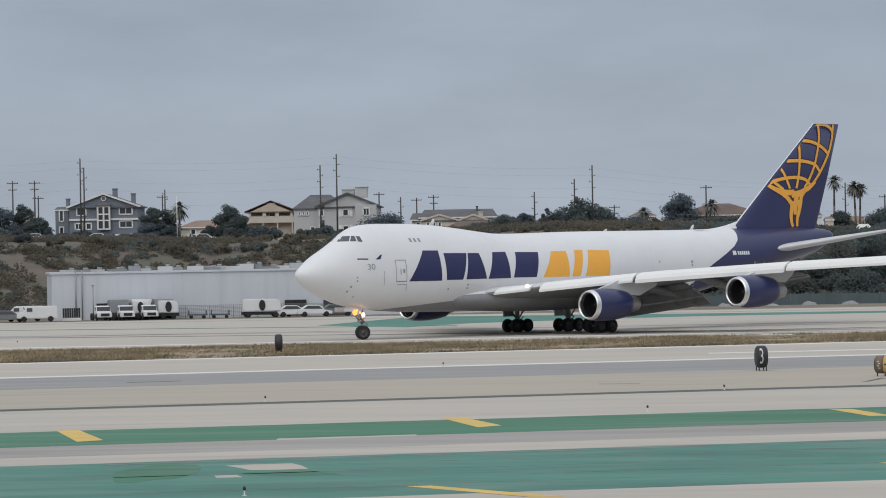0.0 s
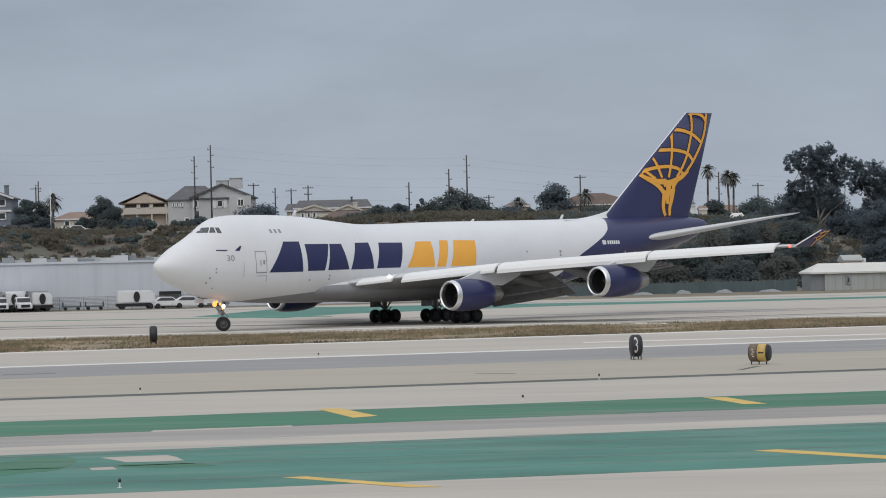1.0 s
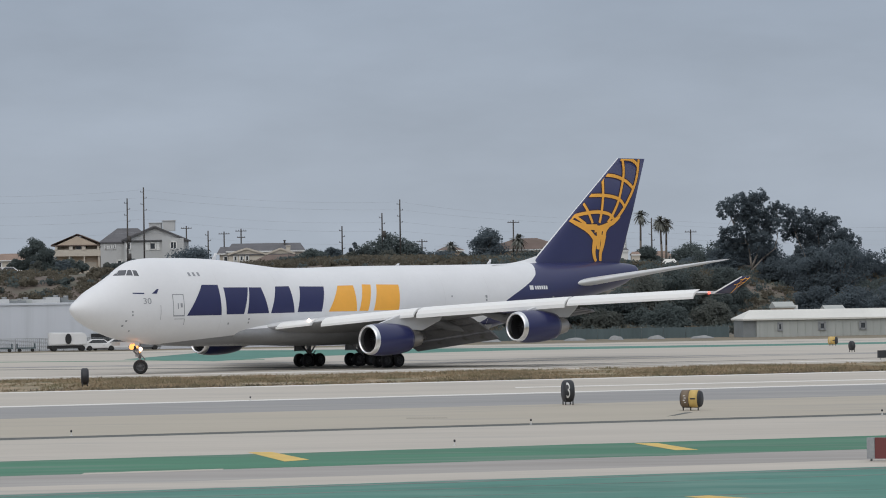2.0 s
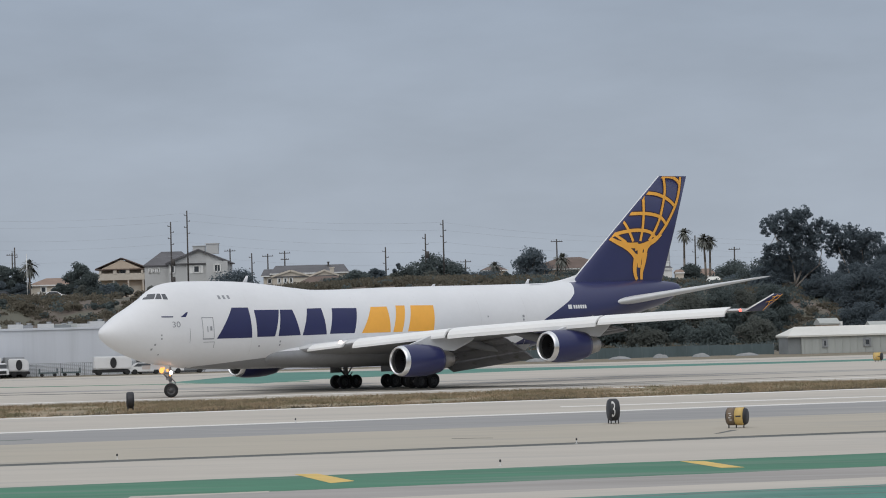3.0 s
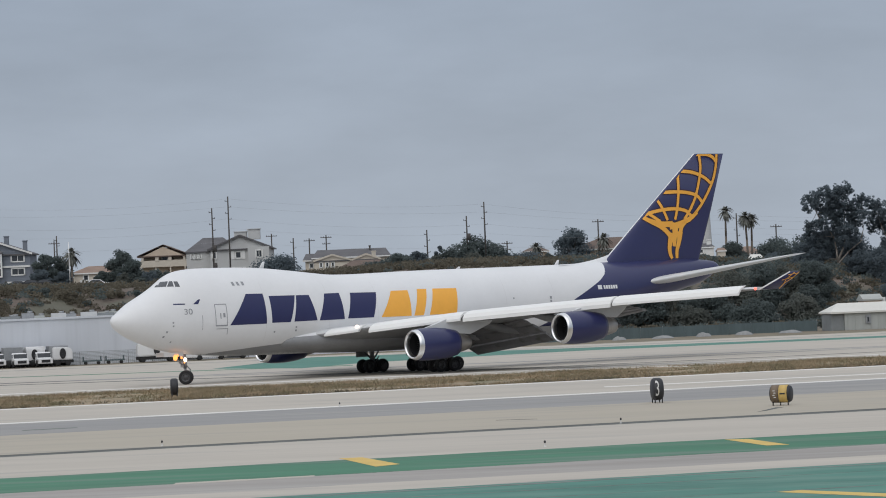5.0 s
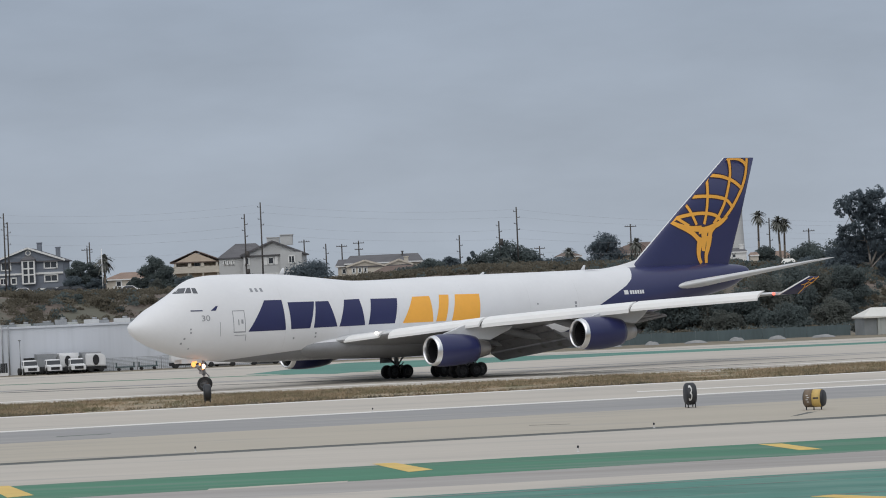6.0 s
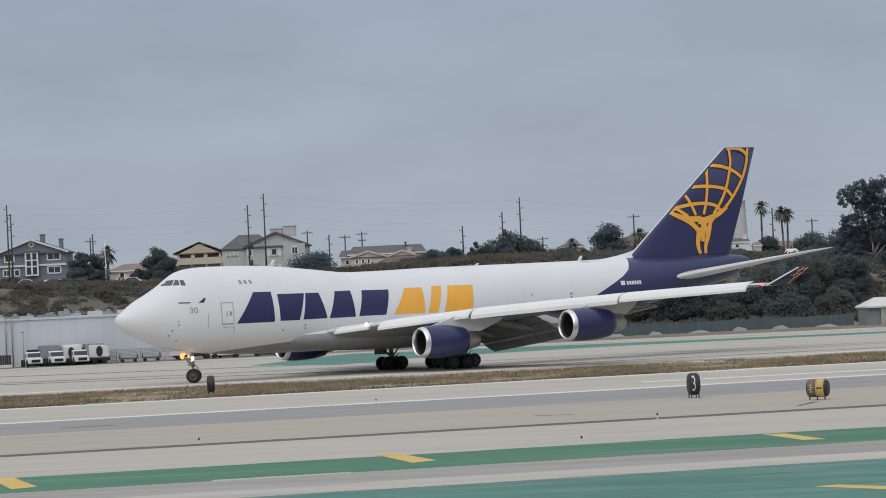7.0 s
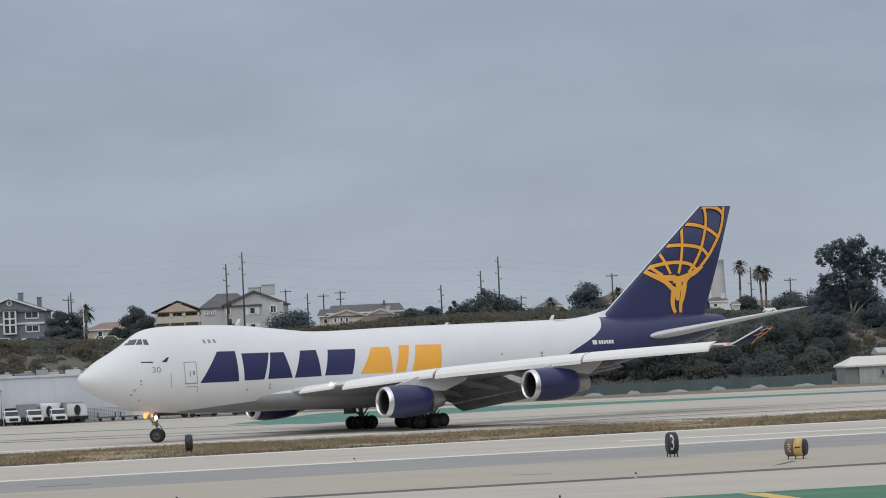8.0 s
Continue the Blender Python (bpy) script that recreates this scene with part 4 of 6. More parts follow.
strip("taxi_stain", 128.4, 0.29, 133.6, 0.295, 0.003, "concrete", label="paler worn concrete along the lane", cat="patch", wob=0.8, seed=12)
strip("taxi_stain", 141.3, 0.31, 142.5, 0.31, 0.006, "concrete", x0=-11.5, x1=-6.2, label="pale bare edge of the green paint", cat="patch", wob=0.5, seed=15)


def lettering(text, size, key, parent, m, name="number"):
    cu = bpy.data.curves.new(name, "FONT")
    cu.body, cu.size, cu.extrude, cu.align_x, cu.align_y = text, size, 0.004, "CENTER", "CENTER"
    tmp = bpy.data.objects.new("tmp", cu)
    scene.collection.objects.link(tmp)
    me = bpy.data.meshes.new_from_object(tmp.evaluated_get(bpy.context.evaluated_depsgraph_get()))
    bpy.data.objects.remove(tmp)
    me.materials.append(M[key])
    ob = new(name, me)
    ob.parent, ob.matrix_basis = parent, m
    return ob


def drum(x, y, turn, dia, length, label, bands, number="", body="drum_black"):
    """A drum sign lying on short legs, its axis along its own x."""
    d = thing("drum_sign", x, y, 0, label, "airfield sign", turn, "drum signs on the airfield")
    r, z = dia / 2, dia / 2 + 0.16
    bm = bmesh.new()
    prof = [(-length / 2, 0.01), (-length / 2, 0.86 * r), (-length / 2 + 0.04, 0.93 * r), (-length * 0.3, r), (length * 0.3, r), (length / 2 - 0.04, 0.93 * r), (length / 2, 0.86 * r), (length / 2, 0.01)]
    lathe(bm, prof, 36, centre=(0, 0, z))
    part("shell", fix(bm), body, d)
    for a, b, key in bands:
        bm = bmesh.new()
        lathe(bm, [(a, r + 0.004), (a, r + 0.016), (b, r + 0.016), (b, r + 0.004)], 36, centre=(0, 0, z))
        part("band", fix(bm), key, d, "painted band")
    for sx in (-0.36, 0.36) if not bands else (-0.38, 0, 0.38):
        for sy in ((-0.3, 0.3) if not bands else (-0.2,)):
            bm = bmesh.new()
            tube(bm, (sx * length, sy * dia, 0), (sx * length, sy * dia, 0.34), 0.035, 0.035, 8)
            part("leg", bm, "drum_black", d)
    if number:
        ob = lettering(number, 1.3, "pale", d, Matrix.Translation((-0.10, 0, z)))
        for v in ob.data.vertices:
            v.co = (0.42 * v.co.x, -math.sqrt(r * r - v.co.y**2) - 0.008 - v.co.z, v.co.y)
    elif bands:
        for k in range(4):
            bm = bmesh.new()
            box(bm, -0.30 + 0.06 * (k % 2), 0.004 - math.sqrt((r + 0.016) ** 2 - (0.18 - 0.12 * k) ** 2), z + 0.18 - 0.12 * k, 0.12, 0.02, 0.045)
            part("mark_bar", bm, "pale", d)
        bm = bmesh.new()
        box(bm, 0.2, -r - 0.02, z + 0.02, 0.3, 0.02, 0.08)
        part("mark_bar", bm, "drum_black", d)
    return d


drum(-22.3, 271.6, 8, 1.25, 0.54, "black drum sign on legs at the grass edge", ())
drum(10.92, 211.2, 9, 1.30, 0.60, "black drum sign with a white number three", (), "3")
drum(17.06, 198.2, -22, 0.95, 1.13, "yellow and black drum sign on short legs", ((-0.5, -0.06, "drum_brown"), (-0.04, 0.44, "drum_yellow")))
drum(50.4, 400.7, -25, 0.85, 0.9, "small yellow drum sign by the far taxiway", ((-0.5, 0.3, "drum_yellow"),))
drum(47.4, 362.0, 19, 0.95, 0.4, "small black drum sign by the far taxiway", ())
sg = thing("guidance_sign", 19.05, 138.0, 0, "dark red and grey airfield guidance sign", "airfield sign", -12)
for nm, x, w, key in (("face", 0.25, 0.8, "sign_red"), ("casing", -0.31, 0.3, "steel")):
    bm = bmesh.new()
    box(bm, x, 0, 0.50, w, 0.3 if nm == "face" else 0.34, 0.80)
    bmesh.ops.bevel(bm, geom=bm.edges, offset=0.015, segments=2)
    part(nm, bm, key, sg)
for x in (-0.3, 0.45):
    bm = bmesh.new()
    tube(bm, (x, 0, 0), (x, 0, 0.2), 0.04, 0.04, 8)
    part("leg", bm, "steel", sg)


sb = thing("guidance_sign", 45.5, 323.5, 0, "black boxy airfield sign seen from behind", "airfield sign", 12)
bm = bmesh.new()
box(bm, 0, 0, 0.5, 1.7, 0.3, 0.66)
bmesh.ops.bevel(bm, geom=bm.edges, offset=0.03, segments=2)
part("casing", bm, "drum_black", sb)
for x in (-0.6, 0.6):
    bm = bmesh.new()
    tube(bm, (x, 0, 0), (x, 0, 0.2), 0.04, 0.04, 8)
    part("leg", bm, "steel", sb)


def edge_lamp(x, y, h=0.28):
    e = thing("edge_light", x, y, 0, "small dark edge light on a pale stake", "runway light", 0, "edge lights")
    bm = bmesh.new()
    lathe(bm, [(0.0, 0.07), (0.02, 0.07), (0.03, 0.022), (h * 0.62, 0.022), (h * 0.62, 0.004)], 14, axis="Z")
    part("stake", fix(bm), "pale", e)
    bm = bmesh.new()
    lathe(bm, [(h * 0.61, 0.004), (h * 0.62, 0.042), (h * 0.82, 0.05), (h, 0.03), (h, 0.004)], 14, axis="Z")
    part("head", fix(bm), "drum_black", e, "dark domed lamp head")


for x, y in ((-15.2, 176.5), (3.16, 157.8), (7.5, 181.5), (-9.71, 105.1), (-8.36, 229.5), (-49.6, 319.7), (-32.5, 197.0), (26.0, 187.0)):
    edge_lamp(x, y)


# ---- grass, bushes and trees ----
def scatter(name, P, size, key, upright=0.0, label="", cat="", seed=1, parent=None, kind="", tri=True, out=None):
    """Many small leaf faces at the points P, one mesh."""
    rng = np.random.default_rng(seed)
    n = len(P)
    P = np.asarray(P, float)
    d1 = rng.normal(size=(n, 3))
    d1 /= np.linalg.norm(d1, axis=1)[:, None]
    d2 = rng.normal(size=(n, 3))
    d2 -= (d2 * d1).sum(1)[:, None] * d1
    d2 /= np.linalg.norm(d2, axis=1)[:, None]
    if out is not None:
        # leaves face outwards and up, with some disorder
        nn = np.asarray(out, float) + 0.6 * rng.normal(size=(n, 3)) + (0, -0.35, 0.8)
        nn /= np.linalg.norm(nn, axis=1)[:, None]
        d1 -= (d1 * nn).sum(1)[:, None] * nn
        d1 /= np.linalg.norm(d1, axis=1)[:, None]
        d2 = np.cross(nn, d1)
    if upright:
        d1 = d1 * (0.3, 0.3, 0)
        d2 = np.stack([rng.normal(size=n) * 0.9, rng.normal(size=n) * 0.5, rng.uniform(0.5, 1.3, n)], 1) * upright
        d1 = d1 / np.linalg.norm(d1, axis=1)[:, None] * 0.3
    s = size * rng.uniform(0.6, 1.4, n)[:, None]
    if tri:
        V = np.concatenate([P - d1 * s * 0.7, P + d1 * s * 0.7, P + d2 * s], 1).reshape(-1, 3)
        F = np.arange(3 * n).reshape(-1, 3)
    else:
        V = np.concatenate([P - d1 * s, P - d2 * s * 0.6, P + d1 * s, P + d2 * s * 0.6], 1).reshape(-1, 3)
        F = np.arange(4 * n).reshape(-1, 4)
    me = bpy.data.meshes.new(name)
    me.from_pydata(V.tolist(), [], F.tolist())
    me.materials.append(M[key])
    ob = new(name, me)
    if parent:
        ob.parent = parent
    return tagged(ob, label, cat, "", kind)


rng = np.random.default_rng(4)


def grass_points(n, x0, x1, f0, f1, dens=0.45):
    out = []
    while len(out) < n:
        x, u = rng.uniform(x0, x1), rng.uniform(0, 1)
        if noise.noise((x * 0.12, u * 3, 1.7)) + 0.35 * noise.noise((x * 0.9, u * 9, 4)) + dens > rng.uniform(0, 0.8):
            y0, y1 = 268.4 + 0.325 * x, 302.8 + 0.22 * x
            out.append((x, y0 + (y1 - y0) * (f0 + (f1 - f0) * u), -0.02))
    return out


scatter("dry_grass", grass_points(120000, -60, 62, 0.0, 1.0), 0.17, "straw", 0.9, "dry straw-coloured grass strip beside the runway", "grass", 5, kind="stuff")
scatter("dark_weeds", grass_points(3200, -60, 62, 0.0, 0.08, 0.1) + grass_points(4200, -60, 62, 0.0, 1.0, -0.02), 0.2, "leaf_dry", 0.9, "dark olive weeds in the dry grass", "weeds", 6, kind="stuff")


def crown_points(rng, clumps, n):
    pts, dirs = [], []
    tot = sum(c[3] ** 2 for c in clumps)
    for cx, cy, cz, r in clumps:
        k = max(6, int(n * r * r / tot))
        d = rng.normal(size=(k, 3))
        d /= np.linalg.norm(d, axis=1)[:, None]
        rad = r * rng.uniform(0.35, 1.0, k)[:, None] ** 0.6
        pts.append(np.array((cx, cy, cz)) + d * rad * (1, 1, 0.85))
        dirs.append(d)
    return np.concatenate(pts), np.concatenate(dirs)


def tree(x, y, z, h, w, seed, label, key="leaf_dark", n=5200, leaf=0.26, trunk_h=0.4, nclump=22, cat="tree", gappy=0.5, solid=False):
    """A tapered trunk, limbs that fork from it, and leaf clumps at the limbs' ends."""
    r = np.random.default_rng(seed)
    t = thing("tree", x, y, z, label, cat)
    bm = bmesh.new()
    base = Vector((0, 0, 0))
    fork = Vector((r.normal() * 0.03 * h, r.normal() * 0.03 * h, h * trunk_h))
    tube(bm, base, fork, 0.028 * h, 0.018 * h, 10)
    clumps = []
    for k in range(nclump):
        a = 2 * math.pi * k / nclump * 2.4 + r.uniform(-0.4, 0.4)
        u = (k + 0.5) / nclump
        hz = h * (trunk_h * (0.75 if not solid else 0.3) + (0.93 - trunk_h * (0.75 if not solid else 0.3)) * u) + r.normal() * 0.03 * h
        reach = w / 2 * math.sin(math.pi * min(0.98, 0.22 + 0.72 * u)) ** 0.7 * r.uniform(0.45, 1.0)
        end = Vector((math.cos(a) * reach, math.sin(a) * reach * 0.7, hz))
        if k % 2 == 0:
            mid = fork.lerp(end, 0.5) + Vector((0, 0, 0.03 * h))
            tube(bm, fork * r.uniform(0.7, 1.0), mid, 0.011 * h, 0.008 * h, 6)
            tube(bm, mid, end, 0.008 * h, 0.003 * h, 6)
        clumps.append((*end, r.uniform(*((0.13, 0.22) if solid else (0.09, 0.17))) * w * (1.25 - gappy * 0.5)))
    part("trunk", bm, "bark", t, "bare tapered trunk and limbs")
    P, D = crown_points(r, clumps, n)
    scatter("crown", P, leaf, key, seed=seed, parent=t, tri=False, label="clumped foliage with gaps", out=D)
    return t


def bush(x, y, z, h, w, seed, key="leaf", label="rounded dark green bush on the slope", n=2000, leaf=0.23):
    r = np.random.default_rng(seed)
    t = thing("bush", x, y, z, label, "bush")
    bm = bmesh.new()
    clumps = []
    for k in range(9):
        a, u = r.uniform(0, 6.28), r.uniform(0, 1)
        end = Vector((math.cos(a) * w * 0.33 * r.uniform(0.2, 1), math.sin(a) * w * 0.25, h * (0.25 + 0.55 * u)))
        tube(bm, (0, 0, 0), end, 0.05, 0.02, 5)
        clumps.append((*end, r.uniform(0.16, 0.27) * min(w, h * 1.5)))
    part("stem", bm, "bark", t)
    P, D = crown_points(r, clumps, n)
    scatter("foliage", P, leaf, key, seed=seed, parent=t, tri=False, out=D)
    return t


def palm(x, y, z, h, seed, label="tall thin fan palm with a ragged crown", crown=1.7):
    r = np.random.default_rng(seed)
    t = thing("palm_tree", x, y, z, label, "palm tree", 0, "palms on the hill")
    bm = bmesh.new()
    lean = r.normal() * 0.25
    tube(bm, (0, 0, 0), (lean * 0.4, 0, h * 0.5), 0.26, 0.2, 10)
    tube(bm, (lean * 0.4, 0, h * 0.5), (lean, 0, h), 0.2, 0.17, 10)
    part("trunk", bm, "bark", t)
    bm = bmesh.new()
    for k in range(84):
        a, el = r.uniform(0, 6.28), r.uniform(-1.2, 1.35)
        L = crown * r.uniform(0.75, 1.1)
        d = Vector((math.cos(a) * math.cos(el), math.sin(a) * math.cos(el), math.sin(el)))
        sd = d.cross(Vector((0, 0, 1))).normalized()
        prev = None
        for i in range(5):
            u = i / 4
            p = Vector((lean, 0, h)) + d * (L * u) + Vector((0, 0, -0.45 * L * u * u))
            wd = 0.24 * math.sin(math.pi * (0.12 + 0.85 * u))
            pair = (bm.verts.new(p - sd * wd), bm.verts.new(p + sd * wd + Vector((0, 0, 0.05))))
            if prev:
                bm.faces.new((prev[0], prev[1], pair[1], pair[0]))
            prev = pair
    part("crown", bm, "palm_leaf", t, "ragged fan fronds")
    return t


# ---- the hillside behind the airfield ----
def hill_z(x, y):
    top = float(np.interp(x, (-200, -90, -60, -30, 0, 30, 60, 110, 200), (11.0, 10.8, 10.4, 11.0, 12.0, 11.2, 9.5, 7.5, 7.0)))
    foot = float(np.interp(x, (-200, -95, -60, -20, 60, 120), (520, 525, 560, 560, 540, 560)))
    u = min(max((y - foot) / 70.0, 0.0), 1.0)
    z = top * u * u * (3 - 2 * u) + max(0.0, y - foot - 70) * 0.012
    return z + (0.5 * noise.noise((x * 0.06, y * 0.06, 0)) + 0.2 * noise.noise((x * 0.25, y * 0.25, 5))) * min(1.0, u * 4) - 0.05


bm = bmesh.new()
xs, ys = np.linspace(-260, 260, 131), np.concatenate([np.linspace(505, 700, 60), np.linspace(710, 1100, 20)])
grid = [[bm.verts.new((x, y, hill_z(x, y))) for x in xs] for y in ys]
for j in range(len(ys) - 1):
    for i in range(len(xs) - 1):
        f = bm.faces.new((grid[j][i], grid[j][i + 1], grid[j + 1][i + 1], grid[j + 1][i]))
        f.smooth = True
tagged(link("hillside", bm, "hill"), "brown earth slope with scrub below the houses", "hill", "", "structure")

pts, pts2 = [], []
for _ in range(9500):
    x, y = rng.uniform(-130, 110), rng.uniform(530, 690)
    if noise.noise((x * 0.05, y * 0.05, 2)) + (0.55 if x > 12 else 0.24) < 0:
        continue
    if (x < -40 and y > 650) or (45 < x < 54 and 630 < y < 690):
        continue
    r0 = rng.uniform(0.5, 1.5) * (1.15 if x > 12 else 1.2)
    k = int(48 * r0)
    d = rng.normal(size=(k, 3))
    d /= np.linalg.norm(d, axis=1)[:, None]
    d[:, 2] = abs(d[:, 2]) * 0.8
    blob = np.array((x, y, hill_z(x, y))) + d * r0 * rng.uniform(0.5, 1, k)[:, None]
    (pts if rng.uniform() < (0.6 if x > 15 else 0.12) else pts2).extend(blob.tolist())
scatter("scrub", pts, 0.24, "leaf", label="low dark scrub over the slope", cat="scrub", seed=11, kind="stuff", tri=False)
scatter("dry_scrub", pts2, 0.24, "leaf_dry", label="low dry olive scrub over the slope", cat="scrub", seed=12, kind="stuff", tri=False)


# ---- houses on the hill ----
def prism(bm, x0, x1, y0, y1, z, rise, over=0.4, along="x", mi=0, hip=0.0):
    """A pitched roof with thickness; its ridge runs along x or y, hipped by hip metres at its ends."""
    x0, x1, y0, y1 = x0 - over, x1 + over, y0 - over, y1 + over
    if along == "x":
        ym = (y0 + y1) / 2
        ridge = [(x0 + hip, ym), (x1 - hip, ym)]
        quads = lambda c, g: [(c[0], c[1], g[1], g[0]), (c[2], c[3], g[0], g[1]), (c[1], c[2], g[1]), (c[3], c[0], g[0])]
    else:
        xm = (x0 + x1) / 2
        ridge = [(xm, y0 + hip), (xm, y1 - hip)]
        quads = lambda c, g: [(c[1], c[2], g[1], g[0]), (c[3], c[0], g[0], g[1]), (c[0], c[1], g[0]), (c[2], c[3], g[1])]
    base = [(x0, y0), (x1, y0), (x1, y1), (x0, y1)]
    c = [bm.verts.new((*p, z)) for p in base]
    g = [bm.verts.new((*p, z + rise)) for p in ridge]
    lo = [bm.verts.new((*p, z - 0.22)) for p in base]
    for q in quads(c, g)[:2 if along == "y" and hip == 0 else 4]:
        bm.faces.new(q).material_index = mi
    for k in range(4):
        bm.faces.new((c[k], lo[k], lo[(k + 1) % 4], c[(k + 1) % 4])).material_index = mi
    bm.faces.new(lo)


def house_window(parent, x, y, z, w, h, frame_key="trim", panes=2):
    """A framed window set on a wall that faces -y; x, z: its middle."""
    bm = bmesh.new()
    t = 0.24
    for cx, cz, sx, sz in ((x - w / 2, z, t, h + t), (x + w / 2, z, t, h + t), (x, z - h / 2, w, t), (x, z + h / 2, w, t)):
        box(bm, cx, y - 0.06, cz, sx, 0.16, sz)
    for k in range(1, panes):
        box(bm, x - w / 2 + w * k / panes, y - 0.05, z, 0.1, 0.12, h)
    f = part("window", bm, frame_key, parent, "white framed window")
    bm = bmesh.new()
    box(bm, x, y + 0.01, z, w, 0.08, h)
    part("pane", bm, "window", f)


def house(x0, x1, z0, eave, ridge, y, depth, wall, roof, label, along="x", hip=0.0, windows=(), chimneys=(), balcony=None, over=0.5, rake="trim"):
    g = thing("house", (x0 + x1) / 2, y, z0, label, "house", 0, "houses on the hill")
    cx = (x0 + x1) / 2
    a, b, e, rz = x0 - cx, x1 - cx, eave - z0, ridge - eave
    bm = bmesh.new()
    box(bm, 0, depth / 2, e / 2 - 0.6, b - a, depth, e + 1.2)
    if along == "y":
        v = [bm.verts.new(p) for p in ((a, 0.0, e), (b, 0.0, e), (0, 0.0, e + rz * (b - a) / (b - a + 2 * over)))]
        w = [bm.verts.new((p.co.x, depth, p.co.z)) for p in v]
        bm.faces.new(v)
        bm.faces.new(w[::-1])
    part("wall", bm, wall, g)
    bm = bmesh.new()
    prism(bm, a, b, 0, depth, e, rz, over, along, 0, hip)
    part("roof", fix(bm), roof, g)
    if along == "y":
        for sg_ in (-1, 1):
            bm = bmesh.new()
            half = (b - a) / 2 + over
            m = Matrix.Translation((sg_ * half / 2, -over - 0.03, e + rz / 2 - 0.05)) @ Matrix.Rotation(sg_ * math.atan2(rz, half), 4, "Y")
            box(bm, 0, 0, 0, math.hypot(half, rz), 0.1, 0.34, m)
            part("rake_board", bm, rake, g)
    else:
        bm = bmesh.new()
        box(bm, 0, -over - 0.02, e - 0.14, b - a + 2 * over, 0.08, 0.24)
        part("fascia", bm, roof if rake == "roof_dark" else "trim", g)
    for wx, wz, ww, wh in windows:
        house_window(g, wx - cx, 0.0, wz - z0, ww, wh, panes=2 if ww > 1.2 else 1)
    for c_x, c_top, cw, key in chimneys:
        bm = bmesh.new()
        box(bm, c_x - cx, depth * 0.4, (e + c_top - z0) / 2, cw, 1.0, c_top - z0 - e)
        box(bm, c_x - cx, depth * 0.4, c_top - z0 - 0.1, cw + 0.2, 1.2, 0.18)
        part("chimney", bm, key, g)
    if balcony:
        bx0, bx1, bz0, bz1, key = balcony
        bm = bmesh.new()
        box(bm, (bx0 + bx1) / 2 - cx, -1.6, (bz0 + bz1) / 2 - z0, bx1 - bx0, 0.14, bz1 - bz0)
        box(bm, (bx0 + bx1) / 2 - cx, -0.8, bz0 - z0 + 0.1, bx1 - bx0, 1.6, 0.2)
        for sx in (bx0, bx1):
            box(bm, sx - cx, -0.8, (bz0 + bz1) / 2 - z0, 0.14, 1.6, bz1 - bz0)
        part("balcony", bm, key, g, "balcony with a solid parapet")
        for k in range(4):
            bm = bmesh.new()
            box(bm, bx0 + (bx1 - bx0) * (k + 0.08) / 3.2 - cx, -1.5, (bz0 - z0) / 2, 0.25, 0.25, bz0 - z0)
            part("post", bm, key, g)
    return g


def loggia(g):
    """A deep gabled porch over the tan house's balcony: roof, gable, pillars, and the garage below."""
    bm = bmesh.new()
    prism(bm, -4.8, 4.8, -1.55, 1.2, 5.7, 2.1, 0.35, "y")
    part("porch_roof", fix(bm), "roof_brown", g)
    bm = bmesh.new()
    a = [bm.verts.new((x, -1.7, z)) for x, z in ((-4.4, 5.5), (4.4, 5.5), (0, 7.45))]
    b = [bm.verts.new((v.co.x, -1.45, v.co.z)) for v in a]
    bm.faces.new(a)
    bm.faces.new(b[::-1])
    for k in range(3):
        bm.faces.new((a[k], a[(k + 1) % 3], b[(k + 1) % 3], b[k]))
    part("porch_gable", fix(bm), "stucco_tan", g, "tan stucco gable over the balcony")
    for x, w in ((-4.1, 0.45), (-1.25, 0.7), (1.25, 0.7), (4.1, 0.45)):
        bm = bmesh.new()
        box(bm, x, -1.55, 5.15, w, 0.4, 0.9)
        part("pillar", bm, "stucco_cream", g, "stout stucco pillar")
    for x, w in ((-2.0, 3.0), (2.2, 2.8)):
        bm = bmesh.new()
        box(bm, x, -0.05, 1.2, w, 0.1, 2.3)
        part("garage_door", bm, "roof_brown" if x < 0 else "stucco_cream", g, "wide garage door")


Y0 = 700
h1 = house(-98.0, -84.5, 10.8, 18.35, 20.95, Y0, 11, "siding_blue", "roof_dark", "blue-grey three-storey house with white trim and chimneys", "y", 0,
           ((-95.6, 17.5, 1.8, 1.5), (-86.9, 17.5, 2.5, 1.3), (-86.9, 14.9, 2.5, 1.3), (-96.2, 14.6, 1.3, 1.2), (-94.2, 14.6, 1.0, 1.2)),
           ((-89.5, 22.0, 0.9, "siding_blue"), (-85.9, 21.0, 0.8, "siding_blue")))
for bx in (-1.05, 0.1, 1.25):
    bm = bmesh.new()
    box(bm, bx, -0.85, 5.4, 0.32, 0.3, 4.5)
    part("bay_post", bm, "trim", h1, "white bay window post")
for bz in (3.2, 4.9, 6.1, 7.6):
    bm = bmesh.new()
    box(bm, 0.1, -0.85, bz, 2.6, 0.26, 0.26)
    part("bay_rail", bm, "trim", h1, "white bay window rail")
bm = bmesh.new()
box(bm, 0.1, -0.4, 5.4, 2.3, 0.75, 4.4)
part("bay_glass", bm, "window", h1, "dark bay window glass")
bm = bmesh.new()
prism(bm, -1.2, 1.4, -0.95, 0.1, 7.85, 0.75, 0.15, "x", 0, 0.8)
part("bay_roof", fix(bm), "roof_dark", h1)
bm = bmesh.new()
box(bm, 0, -0.15, 5.1, 13.5, 0.3, 0.36)
part("band_board", bm, "trim", h1, "white band board")
bm = bmesh.new()
